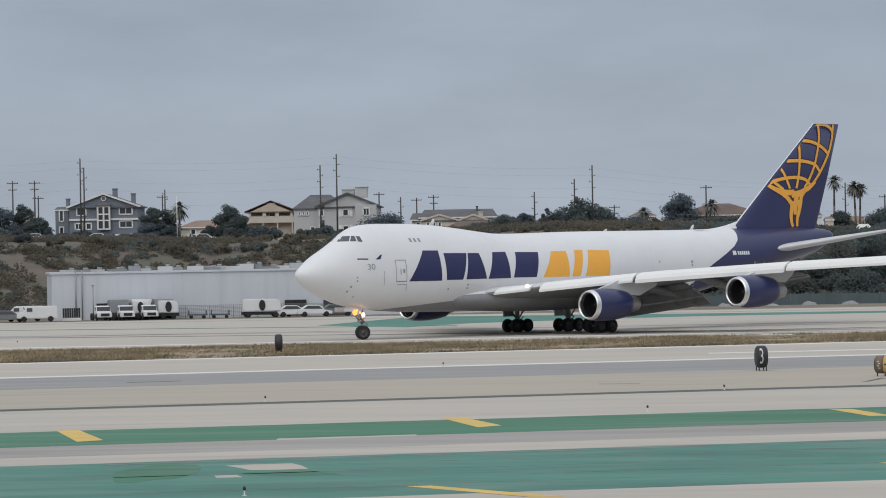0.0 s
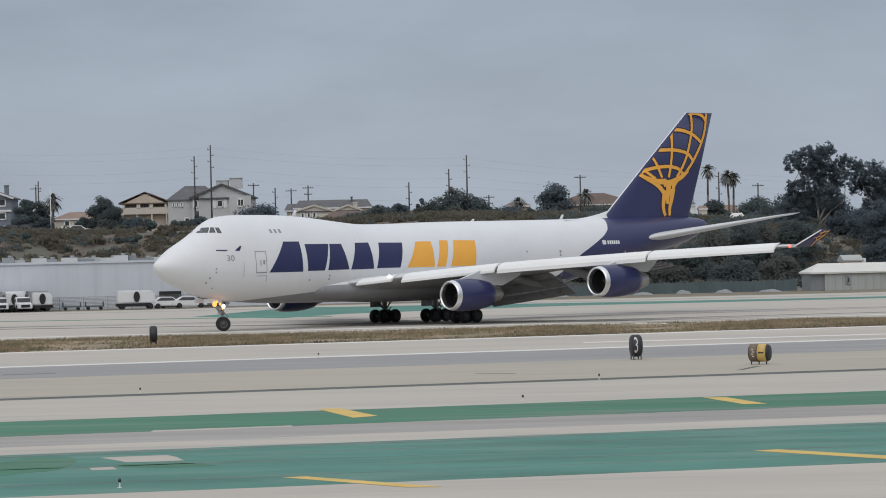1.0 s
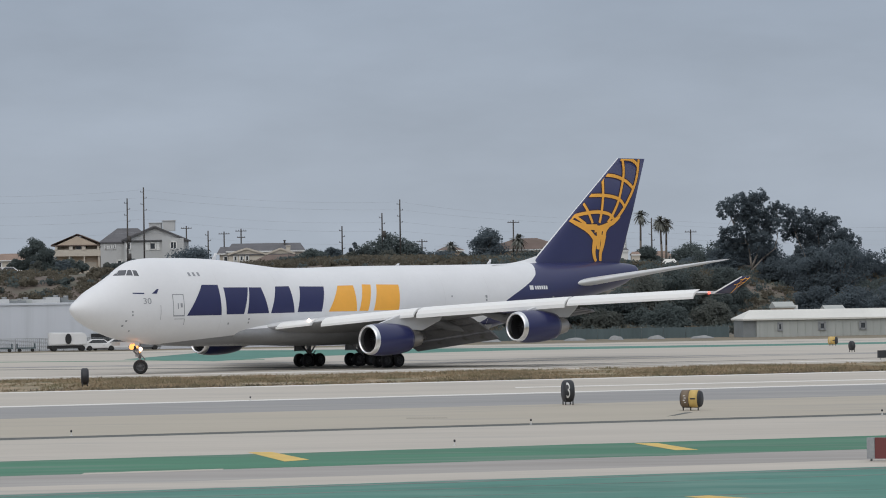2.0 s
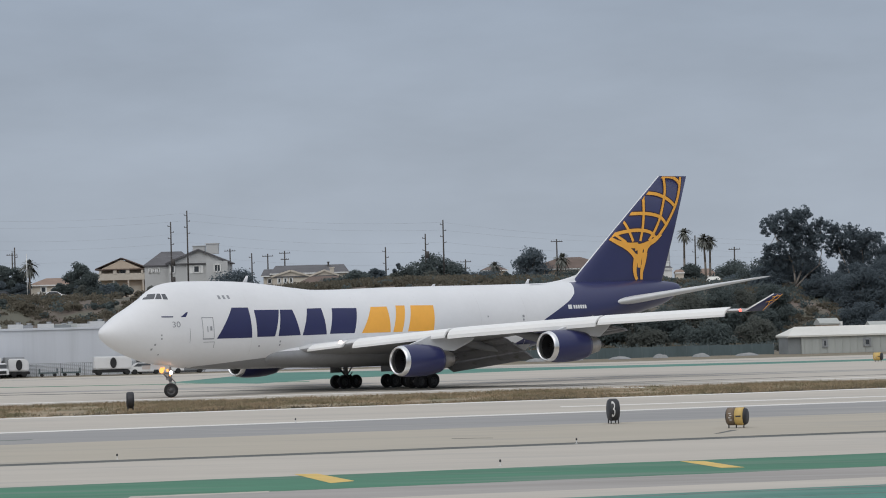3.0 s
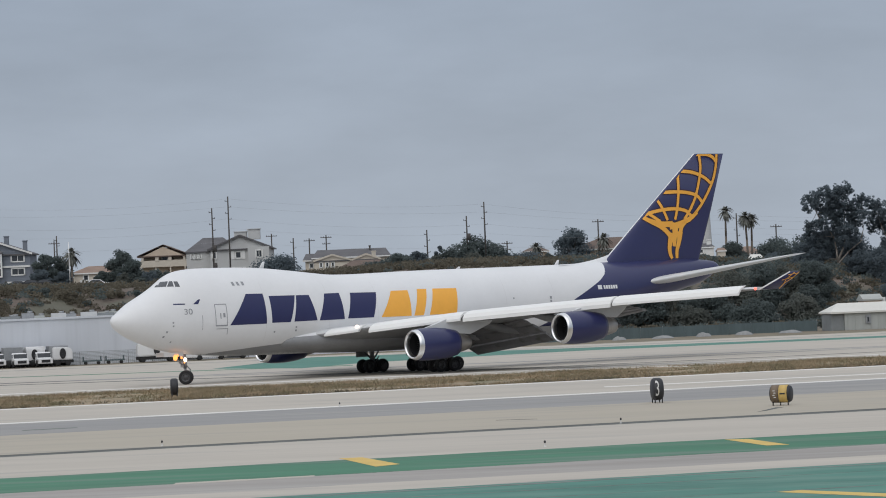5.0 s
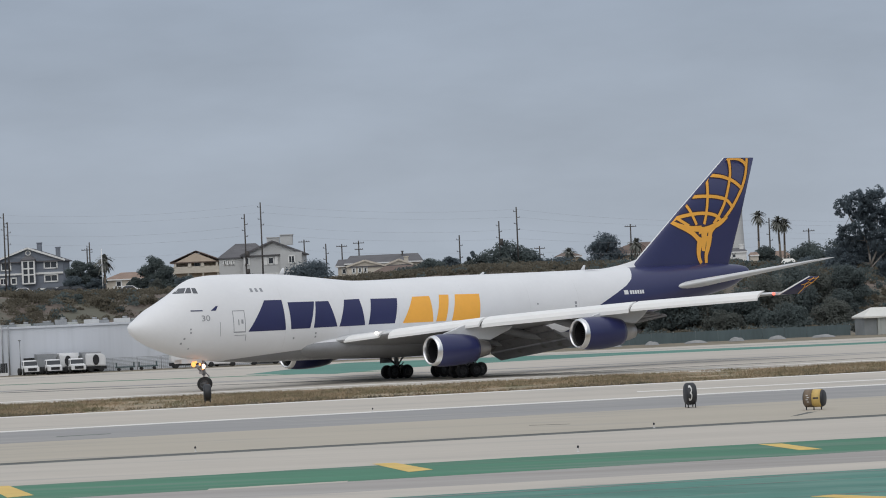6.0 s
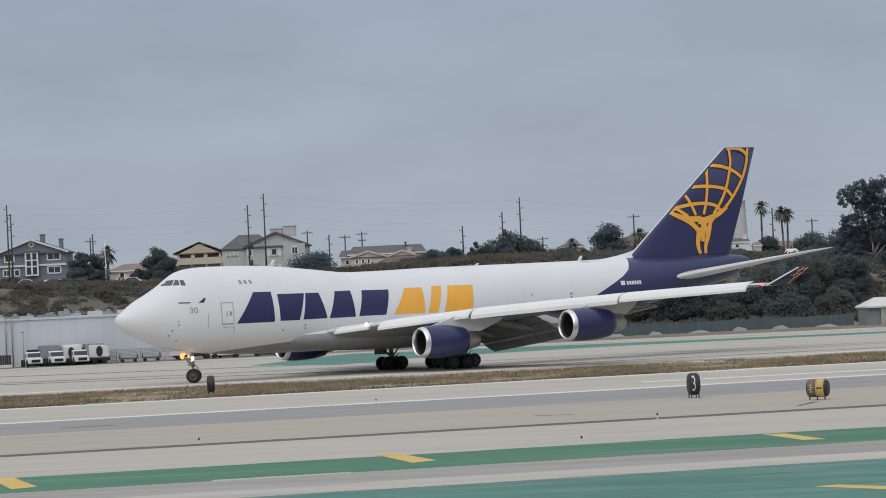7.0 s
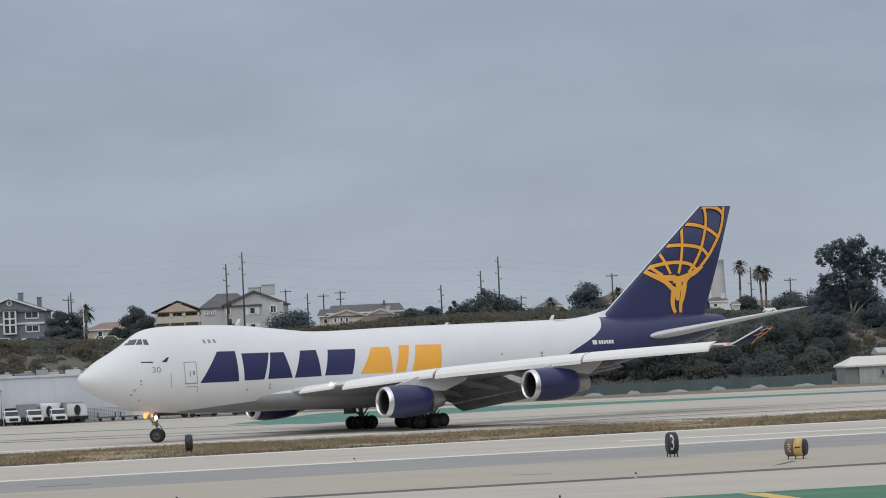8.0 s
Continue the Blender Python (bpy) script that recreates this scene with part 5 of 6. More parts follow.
lathe(bm, [(-0.1, 0.34), (-0.16, 0.34), (-0.16, 0.56), (-0.1, 0.56)], 20, axis="Y", centre=(0.05, 0, 9.15))
part("round_window", fix(bm), "trim", h1, "round white gable window")
bm = bmesh.new()
box(bm, 4.4, -1.3, 1.75, 4.6, 0.2, 0.9)
box(bm, 4.4, -0.7, 1.35, 4.6, 1.4, 0.2)
part("balcony", bm, "trim", h1, "white lower balcony")
bm = bmesh.new()
box(bm, 4.4, -0.05, 0.55, 3.4, 0.1, 1.2)
part("garage_door", bm, "trim", h1, "white garage door")
house(-101.0, -98.4, 10.8, 18.0, 18.6, Y0 + 2, 8, "siding_blue", "roof_dark", "narrow grey stair tower beside the house", "x", 0, ((-99.8, 16.8, 0.8, 2.2), (-99.8, 13.6, 0.8, 2.0)), ((-98.9, 20.2, 0.7, "siding_blue"),), over=0.15)
h2 = house(-63.3, -54.6, 11.2, 16.9, 19.0, Y0 + 6, 10, "stucco_tan", "roof_brown", "tan house with brown roof and a wide balcony", "y", 0, ((-58.8, 16.6, 1.1, 1.7), (-61.0, 12.6, 1.6, 1.2)), (), (-63.6, -54.4, 14.7, 16.0, "stucco_cream"), over=0.8, rake="roof_brown")
loggia(h2)
h3 = house(-49.6, -37.8, 11.0, 17.6, 20.25, Y0 + 2, 13, "stucco_grey", "roof_dark", "large grey stucco house with dark gable roof", "y", 0,
           ((-44.1, 16.4, 1.1, 1.3), (-44.1, 13.2, 1.1, 1.3), (-48.8, 16.5, 0.8, 1.4), (-48.8, 13.2, 0.8, 1.4)), (), rake="roof_dark")
bm = bmesh.new()
box(bm, 3.6, -0.45, 3.4, 4.2, 0.9, 6.9)
part("projecting_wall", bm, "stucco_grey", h3)
house_window(h3, 3.7, -0.9, 5.5, 1.2, 1.4)
house_window(h3, 3.7, -0.9, 2.4, 1.2, 1.3)
house(-54.4, -44.5, 11.0, 17.4, 20.1, Y0 + 4, 11, "stucco_grey", "roof_dark", "grey side wing with a dark sloping roof", "x", 3.2, ((-53.3, 16.4, 0.4, 0.8), (-52.5, 16.4, 0.4, 0.8), (-51.7, 16.4, 0.4, 0.8), (-50.7, 13.2, 0.9, 1.2)), (), over=0.25, rake="roof_dark")
for k, (rx, rw, rt) in enumerate(((-41.2, 2.4, 21.3), (-43.9, 2.4, 20.9))):
    bm = bmesh.new()
    box(bm, rx + 43.7, 5.5 + k, rt - 11.0 - 0.9, rw, 2.4, 2.0)
    box(bm, rx + 43.7, 5.5 + k, rt - 11.0 + 0.12, rw + 0.3, 2.7, 0.14)
    part("roof_enclosure", bm, "stucco_grey", h3, "grey rooftop enclosure")
for sx, sz in ((-45.15, 5.4), (-43.05, 5.4), (-45.15, 2.2), (-43.05, 2.2)):
    bm = bmesh.new()
    box(bm, sx + 43.7, -0.05, sz, 0.6, 0.1, 1.6)
    part("shutter", bm, "trim", h3, "white window shutter")
house(-29.8, -15.2, 11.2, 15.3, 16.85, Y0 + 12, 10, "stucco_cream", "roof_dark", "cream stucco house with long dark roof", "x", 1.0, (), ((-18.8, 17.4, 0.3, "pole"),))
house(-29.5, -22.4, 11.2, 14.6, 15.75, Y0 + 6, 6.5, "stucco_cream", "roof_dark", "cream gabled wing with three small windows", "y", 0, ((-28.2, 13.8, 0.6, 1.0), (-27.0, 13.8, 0.6, 1.0), (-25.9, 13.8, 0.6, 1.0)), (), over=0.25, rake="stucco_cream")
house(-21.9, -16.7, 11.2, 14.6, 15.65, Y0 + 6, 6.5, "stucco_cream", "roof_dark", "low cream gabled wing with a chimney", "y", 0, ((-19.2, 13.9, 0.8, 0.9),), ((-17.9, 16.2, 0.8, "stucco_cream"),), over=0.25, rake="stucco_cream")
house(-24.6, -13.6, 10.6, 12.6, 14.3, Y0 - 10, 9, "stucco_tan", "roof_brown", "low house with broad dark brown hipped roof", "x", 3.5, (), ())
house(-31.6, -29.0, 11.2, 14.9, 16.2, Y0 + 13, 7, "stucco_cream", "roof_dark", "low cream wing of a house with dark roof", "x", 0.5, ((-30.4, 13.8, 0.8, 1.0),), ())
house(-77.0, -65.8, 11.2, 14.2, 15.5, Y0 + 8, 8, "stucco_cream", "roof_pink", "small bungalow with faded terracotta roof and porch", "x", 3.0, ((-74.6, 13.2, 1.0, 1.2), (-72.0, 13.0, 1.3, 1.2)), (), (-75.6, -72.2, 12.3, 12.8, "trim"))
house(11.8, 16.2, 10.8, 14.8, 15.5, Y0 + 8, 8, "stucco_tan", "roof_brown", "low tan house behind the scrub", "x", 1.5, ((13.5, 13.4, 1.2, 1.0), (16.4, 13.4, 1.2, 1.0)), ())
house(20.8, 37.0, 10.4, 14.7, 16.9, Y0 + 3, 10, "stucco_tan", "roof_brown", "tan house with a broad brown hipped roof", "x", 6.5, ((24.0, 13.0, 1.4, 1.0), (28.0, 13.0, 1.4, 1.0)), ())
house(50.5, 57.5, 9.6, 12.6, 14.0, Y0 + 5, 8, "stucco_cream", "roof_pink", "pale house half hidden by trees", "x", 1.5, ((52.5, 11.6, 1.2, 1.0), (55.5, 11.6, 1.2, 1.0)), ())
house(44.0, 47.4, 10.2, 14.0, 14.7, Y0 - 14, 5, "trim", "roof_dark", "small white house at the hill's shoulder", "x", 0.6, ((45.0, 13.2, 0.8, 0.8),), ((46.6, 15.4, 0.8, "trim"),), over=0.2)
house(48.0, 49.5, 9.8, 13.2, 13.7, Y0 - 16, 4, "stucco_cream", "roof_pink", "narrow cream outbuilding on the slope", "x", 0.3, (), (), over=0.15)
house(52.9, 55.4, 9.0, 11.2, 12.1, Y0 - 30, 4, "stucco_cream", "roof_metal", "small cream house with a pale roof on the slope", "x", 0.6, ((54.0, 10.4, 0.7, 0.7),), (), over=0.25)
tw = thing("water_tower", 53.3, 800, 9, "pale grey round tower behind the hill", "tower")
bm = bmesh.new()
lathe(bm, [(0, 1.9), (13.0, 1.45), (15.0, 1.4), (15.1, 1.5), (15.4, 1.5), (15.4, 0.02)], 28, axis="Z")
part("shaft", fix(bm), "stucco_grey", tw)


# ---- poles and cables ----
def utility_pole(x, top, y=690, arms=1, r=0.17, label="dark wooden utility pole with cables"):
    z = hill_z(x, y) - 0.3
    p = thing("utility_pole", x, y, z, label, "utility pole", 0, "utility poles")
    h = top - z
    bm = bmesh.new()
    tube(bm, (0, 0, 0), (0, 0, h), r, r * 0.72, 8)
    part("post", bm, "pole", p)
    for k in range(0 if arms else 4):
        bm = bmesh.new()
        sg_ = 1 if k % 2 else -1
        box(bm, sg_ * 0.32, -0.12, h - 0.9 - 1.15 * k, 0.5, 0.1, 0.1)
        box(bm, sg_ * 0.52, -0.12, h - 0.78 - 1.15 * k, 0.1, 0.1, 0.26)
        part("insulator", bm, "pole", p)
    for k in range(arms):
        bm = bmesh.new()
        zz = h - 0.5 - 1.3 * k
        box(bm, 0, -0.15, zz, 2.3 if k == 0 else 1.7, 0.12, 0.14)
        for sx in (-1.0, -0.5, 0.5, 1.0):
            box(bm, sx * (1 if k == 0 else 0.75), -0.15, zz + 0.16, 0.08, 0.08, 0.2)
        part("crossarm", bm, "pole", p)
    return x, y, top


POLES = [(-95.7, 27.9, 690, 0), (-95.0, 26.1, 694, 0), (-109.0, 23.7, 720, 2), (-104.7, 23.7, 715, 2), (-104.0, 20.7, 730, 1), (-79.7, 20.5, 740, 1), (-79.2, 21.5, 735, 0), (-48.8, 25.7, 690, 0), (-45.6, 27.8, 688, 0),
         (-37.4, 20.2, 740, 1), (-33.2, 19.2, 735, 0), (-30.1, 19.0, 745, 1), (-26.8, 19.5, 740, 2), (-7.2, 19.7, 700, 0), (0.6, 22.1, 690, 0), (4.1, 24.7, 690, 0), (8.3, 16.9, 740, 2), (26.1, 20.4, 700, 1), (53.0, 20.4, 695, 0), (60.6, 18.0, 700, 1)]
for x, top, y, arms in POLES:
    utility_pole(x * y / 700, 6.79 + (top - 6.79) * y / 700, y, arms)


fp = thing("flagpole", -76.9 * 690 / 700, 690, hill_z(-75.8, 690) - 0.2, "slim white flagpole beside the bungalow", "flagpole")
bm = bmesh.new()
tube(bm, (0, 0, 0), (0, 0, 20.0 - fp.location.z), 0.1, 0.06, 8)
part("shaft", bm, "trim", fp)
for x, z in ((-48.8, 17.0), (-48.8, 13.6), (0.6, 17.2)):
    tf = thing("transformer", x * 690 / 700 + 0.35, 689.7, z, "dark cylindrical transformer on a pole", "transformer")
    bm = bmesh.new()
    lathe(bm, [(0, 0.02), (0, 0.36), (1.25, 0.36), (1.3, 0.3), (1.3, 0.02)], 14, axis="Z")
    part("tank", fix(bm), "pole", tf)


def cable(p, q, sag, r=0.014):
    c = thing("cable", 0, 0, 0, "thin dark power cable between poles", "cable", 0, "power cables")
    bm = bmesh.new()
    rings = []
    for i in range(17):
        u = i / 16
        v = Vector(p).lerp(Vector(q), u) - Vector((0, 0, sag * 4 * u * (1 - u)))
        rings.append([bm.verts.new(v + Vector((0, r * math.cos(1.2566 * k), r * math.sin(1.2566 * k)))) for k in range(5)])
    for r0, r1 in zip(rings, rings[1:]):
        for k in range(5):
            bm.faces.new((r0[k], r0[(k + 1) % 5], r1[(k + 1) % 5], r1[k]))
    part("strand", bm, "wire", c)


for drop, sag in ((0.4, 1.0), (1.9, 0.8), (4.2, 1.1), (6.0, 0.9), (8.4, 1.0)):
    at = [(-150, 690, 27.4), (-94.4, 690, 27.6), (-44.9, 688, 27.4), (4.0, 690, 24.4), (52.6, 695, 20.2), (125, 700, 18.2)]
    for p, q in zip(at, at[1:]):
        fall = drop * (0.62 if q[0] > 50 else 1.0)
        cable((p[0], p[1], p[2] - drop * (0.62 if p[0] > 50 else 1.0)), (q[0], q[1], q[2] - fall), sag, 0.010)


# ---- trees and palms on the hill ----
def on_hill(x, y):
    return hill_z(x, y) - 0.15


for k, (x, y, top, w) in enumerate(((-110, 690, 17.8, 6), (-107, 700, 18.6, 5), (-103.0, 692, 15.8, 5), (-94.4, 692, 13.2, 3.4), (-81.0, 694, 18.0, 4.6), (-78.6, 698, 16.8, 4.5), (-81.4, 690, 14.8, 3.6), (-66.4, 692, 17.8, 5.4), (-64.2, 690, 15.8, 5), (-77.4, 691, 14.2, 3), (-69.6, 690, 13.8, 3.0),
                                   (-60.2, 692, 13.6, 4.5), (-36.0, 690, 15.0, 8.5), (-47.6, 692, 13.4, 4), (-12.9, 694, 14.2, 6.5), (-9.4, 696, 15.0, 4.5), (1.4, 692, 17.0, 9), (5.0, 694, 15.6, 7), (11.5, 690, 13.2, 8), (-17.0, 690, 13.0, 6), (-12.5, 688, 13.6, 7), (20.9, 700, 18.3, 6.5), (29, 690, 13.2, 8),
                                   (36, 690, 14.6, 9), (41, 690, 14.8, 7), (51.5, 694, 14.2, 5), (58.5, 684, 14.4, 7), (58.5, 668, 11.6, 6), (62, 660, 14.0, 8))):
    z = on_hill(x, y)
    tree(x, y, z, (top - z) * 1.03, w, 100 + k, "dense dark green tree on the hillside", "leaf" if k % 3 else "leaf_dark", 5200, 0.22, 0.18, 44, "tree", 0.1, True)
tree(-5.0, 694, on_hill(-5, 694), 16.6 - on_hill(-5, 694), 1.8, 140, "narrow dark cypress on the hilltop", "leaf_dark", 1400, 0.2, 0.08, 12, solid=True)
palm(50.8, 700, on_hill(50.8, 700), 21.0 - on_hill(50.8, 700), 21, crown=1.75)
palm(55.0, 700, on_hill(55, 700), 19.8 - on_hill(55, 700), 22, crown=1.9)
palm(56.0, 703, on_hill(56, 703), 19.4 - on_hill(56, 703), 23, crown=1.7)
palm(26.6, 699, on_hill(26.6, 699), 16.6 - on_hill(26.6, 699), 24, "short feathery palm beside a house", 2.0)
palm(-75.8, 694, on_hill(-75.8, 694), 17.9 - on_hill(-75.8, 694), 25, "short bushy palm by the bungalow", 2.2)
palm(-104.0, 694, on_hill(-104, 694), 16.0 - on_hill(-104, 694), 26, "short palm at the slope's edge", 2.0)
palm(13.6, 696, on_hill(13.6, 696), 15.4 - on_hill(13.6, 696), 27, "small spiky palm above the scrub", 1.7)


def eucalyptus(x, y, clumps, trunks, seed, label, n=5200):
    """A tall tree given by its main leaf masses (x, y, z, radius) and leaning trunks."""
    r = np.random.default_rng(seed)
    t = thing("tree", x, y, 0, label, "tree", 0, "tall eucalyptus trees")
    bm = bmesh.new()
    for p, q, w in trunks:
        p, q = Vector(p), Vector(q)
        m = p.lerp(q, 0.5) + Vector((r.normal() * 0.4, 0, 0))
        tube(bm, p, m, w, w * 0.75, 10)
        tube(bm, m, q, w * 0.75, w * 0.4, 8)
    small = []
    for cx, cy, cz, cr in clumps:
        near = min((q for _, q, _ in trunks), key=lambda q: (Vector(q) - Vector((cx, cy, cz))).length)
        tube(bm, near, (cx, cy, cz), 0.055, 0.025, 6)
        for _ in range(int(42 * cr)):
            d = r.normal(size=3)
            d /= np.linalg.norm(d)
            rr = cr * r.uniform(0.2, 1.12)
            small.append((cx + d[0] * rr, cy + d[1] * rr, cz + d[2] * rr * 0.95, cr * r.uniform(0.13, 0.30)))
    part("trunk", bm, "pale_bark", t, "pale leaning trunks and limbs")
    P, D = crown_points(r, small, n)
    scatter("crown", P, 0.17, "leaf_dark", seed=seed, parent=t, tri=False, label="dark clumped foliage with sky gaps", out=D)
    return t


def masses(rows):
    """Leaf masses (x, z, radius), staggered in depth."""
    return [(x, 1.5 * math.sin(2.4 * i), z, 1.14 * r) for i, (x, z, r) in enumerate(rows)]


eucalyptus(62.2, 602, masses(((-3.9, 19.9, 1.6), (-2.5, 21.2, 1.0), (-0.3, 20.7, 1.8), (1.6, 21.6, 1.4), (-1.0, 18.2, 1.9), (0.9, 18.9, 1.3), (2.6, 18.5, 1.6), (4.3, 19.7, 1.2), (-4.4, 15.8, 1.1), (-4.0, 14.0, 1.6), (-2.7, 16.2, 1.2), (-1.7, 13.9, 1.9), (1.5, 14.3, 1.8), (0.3, 16.2, 1.4), (3.0, 16.2, 1.3), (4.4, 17.2, 1.2),
                              (-5.0, 9.9, 2.1), (-2.8, 10.4, 1.5), (-6.5, 8.2, 2.2), (-4.2, 6.0, 2.6), (-3.0, 4.6, 2.2), (-2.8, 8.0, 1.8), (3.2, 6.6, 1.8), (2.8, 3.8, 2.0))),
           (((0, 0, 0), (0, 0, 10.2), 0.36), ((0, 0, 9.6), (-0.5, 0, 14.0), 0.20), ((0, 0, 9.8), (1.5, 0, 14.2), 0.20), ((0.1, 0, 9.4), (4.3, 0, 13.2), 0.15), ((-0.5, 0, 13.6), (-3.2, 0, 18.0), 0.11), ((1.4, 0, 13.8), (1.2, 0, 19.0), 0.12), ((3.9, 0, 12.8), (4.4, 0, 17.0), 0.08)), 31, "tall airy eucalyptus with pale trunks and sky gaps", 62000)
eucalyptus(73.0, 603, masses(((-4.2, 18.8, 1.6), (-1.0, 18.3, 1.5), (-2.6, 17.6, 1.3), (-3.4, 16.0, 1.8), (0.8, 16.9, 2.0), (3.1, 17.4, 1.1), (-0.4, 14.2, 2.5), (3.4, 14.6, 2.2), (5.3, 14.9, 1.2), (6.3, 13.4, 1.6), (2.5, 11.0, 3.0), (6.2, 10.4, 2.7), (8.9, 10.4, 1.8), (-3.7, 9.8, 1.8), (-5.8, 8.0, 2.0), (-1.2, 8.3, 3.1), (-1.4, 11.4, 1.8),
                              (3.3, 6.8, 3.2), (7.0, 7.2, 2.6), (9.8, 8.6, 1.9), (-4.0, 5.0, 2.5), (0.0, 4.4, 2.6), (4.5, 3.8, 2.6), (9.0, 4.5, 2.4), (11.5, 6.4, 2.0))),
           (((0, 0, 0), (0.4, 0, 10), 0.42), ((0.4, 0, 7), (3.4, 0, 13), 0.26), ((0.2, 0, 7), (-3.2, 0, 15.5), 0.2), ((0.4, 0, 9.5), (0.6, 0, 15.5), 0.2), ((3.0, 0, 8.5), (6.2, 0, 12.0), 0.18)), 32, "broad dense dark eucalyptus behind the shed", 90000)
eucalyptus(83.0, 606, ((-3, 0, 10.6, 2.4), (0, 0, 9.6, 2.6), (3.5, 0, 10.4, 2.6), (-4, 0, 7.4, 2.6), (0, 0, 6.2, 2.8), (4, 0, 7.0, 2.8), (-2, 0, 4.0, 2.6), (3, 0, 4.0, 2.6), (7, 0, 9, 2.6), (8, 0, 5.5, 2.8)), (((0, 0, 0), (0, 0, 8), 0.4),), 33, "lower dark trees beyond the shed", 30000)
for k, (x, y, h, w) in enumerate(((22, 560, 6.0, 7), (27, 556, 6.6, 8), (32, 560, 7.4, 8), (37, 556, 7.0, 8), (41, 562, 8.4, 8), (46, 566, 9.4, 8), (50, 570, 7.2, 7), (54, 572, 7.6, 7), (34, 548, 4.0, 6), (44, 550, 4.6, 7), (51, 552, 5.0, 6), (55.5, 570, 8.0, 5.5), (17, 562, 5.6, 7), (53.0, 562, 5.0, 5), (68.5, 566, 4.2, 6), (73, 556, 5.6, 8), (78, 552, 6.4, 8), (84, 556, 6.8, 8), (90, 560, 7, 9), (70.5, 584, 7.6, 7), (75, 584, 8.5, 9), (88, 588, 9, 10), (59.5, 611, 4.6, 7), (65.0, 612, 4.8, 7.5), (64.8, 592, 3.6, 4.5), (68.0, 590, 4.4, 5.5))):
    h *= 0.78 if 28 < x < 56 else 1.0
    tree(x, y, on_hill(x, y), h, w, 200 + k, "dark bushy tree at the foot of the hill", "leaf_dark" if x > 56 else "leaf" if k % 2 else "leaf_olive", 7200, 0.19, 0.12, 46, "tree", 0.25, True)
for k, (x, y, h, w) in enumerate(((-92, 600, 2.6, 5), (-86, 596, 2.4, 5), (-80, 602, 2.8, 6), (-72, 606, 2.6, 6), (-66, 604, 3.0, 6), (-60, 610, 2.8, 6), (-54, 612, 2.6, 6), (-76, 640, 3.0, 6), (-63, 640, 3.0, 6), (-90, 640, 2.6, 6), (-100, 600, 2.8, 6), (-48, 620, 3.0, 6))):
    bush(x, y, on_hill(x, y), h * 0.6, w, 300 + k, "leaf" if k % 3 == 0 else "leaf_dry", "scrubby olive bush on the bare slope")


rb = np.random.default_rng(77)
for k in range(34):
    x = -114 + 2.15 * k + rb.uniform(-0.8, 0.8)
    y = rb.uniform(676, 689)
    bush(x, y, on_hill(x, y), rb.uniform(1.3, 3.0) if not -99 < x < -67 else 0.6, rb.uniform(2.6, 4.6), 500 + k, ("leaf", "leaf_dark", "leaf_olive")[k % 3], "dense garden bush along the hill's edge", 900, 0.24)
for k in range(16):
    x = -13 + 3.2 * k + rb.uniform(-1, 1)
    y = rb.uniform(684, 694)
    bush(x, y, on_hill(x, y), rb.uniform(1.6, 3.4) * (0.65 if x > 9 else 1.0), rb.uniform(3.4, 5.6), 560 + k, ("leaf", "leaf_dark", "leaf_olive")[k % 3], "dense bush on the hilltop", 900, 0.24)


# ---- warehouse, shed and vehicles along the far apron ----
wh = thing("warehouse", -33.6, 461, 0, "long white metal-clad cargo warehouse with flat roof", "warehouse", 9.5)
bm = bmesh.new()
box(bm, 0, 15, 2.9, 66, 30, 5.9)
box(bm, 0, 15, 5.95, 66.4, 30.4, 0.25)
part("wall", bm, "metal_white", wh)
for k in range(11):
    bm = bmesh.new()
    box(bm, -32.5 + 6.5 * k, -0.006, 2.9, 0.05, 0.02, 5.7)
    part("cladding_rib", bm, "metal_white", wh)
for k, bx in enumerate((-26.0, -22.9, -19.8, -2.0, 3.0)):
    bm = bmesh.new()
    box(bm, bx, -0.12, 1.05, 2.8, 0.2, 2.0)
    part("dock_door", bm, "black", wh, "open dark loading dock")
for bx in (-29.2, -30.0):
    bm = bmesh.new()
    tube(bm, (bx, -0.2, 0), (bx, -0.2, 6.3), 0.08, 0.08, 8)
    part("downpipe", bm, "steel", wh)
random.seed(7)
for k in range(30):
    u = thing("roof_unit", 0, 0, 0, "grey rooftop air handling unit", "rooftop unit", 0, "rooftop units")
    lx, ly = -30.5 + 1.75 * k + random.uniform(-0.8, 0.8), random.uniform(3, 12)
    u.matrix_basis = wh.matrix_basis @ pose(lx, ly, 6.06)
    w_, h_ = random.uniform(0.9, 2.9), random.uniform(0.3, 0.8)
    bm = bmesh.new()
    box(bm, 0, 0, h_ / 2, w_, 1.4, h_)
    bmesh.ops.bevel(bm, geom=bm.edges, offset=0.06, segments=1)
    part("casing", bm, random.choice(("metal_cream", "steel", "stucco_grey", "fence")), u)
    bm = bmesh.new()
    lathe(bm, [(0, 0.3), (0.22, 0.34), (0.25, 0.28), (0.25, 0.01)], 12, axis="Z", centre=(w_ * 0.2, 0, h_))
    part("fan_hood", bm, "steel", u)


def road_wheel(parent, x, y, r):
    bm = bmesh.new()
    lathe(bm, [(-0.12, 0.01), (-0.12, r * 0.6), (-0.12, r * 0.95), (-0.06, r), (0.06, r), (0.12, r * 0.95), (0.12, r * 0.6), (0.12, 0.01)], 18, axis="Y", centre=(x, y, r))
    part("wheel", fix(bm), "tyre", parent)


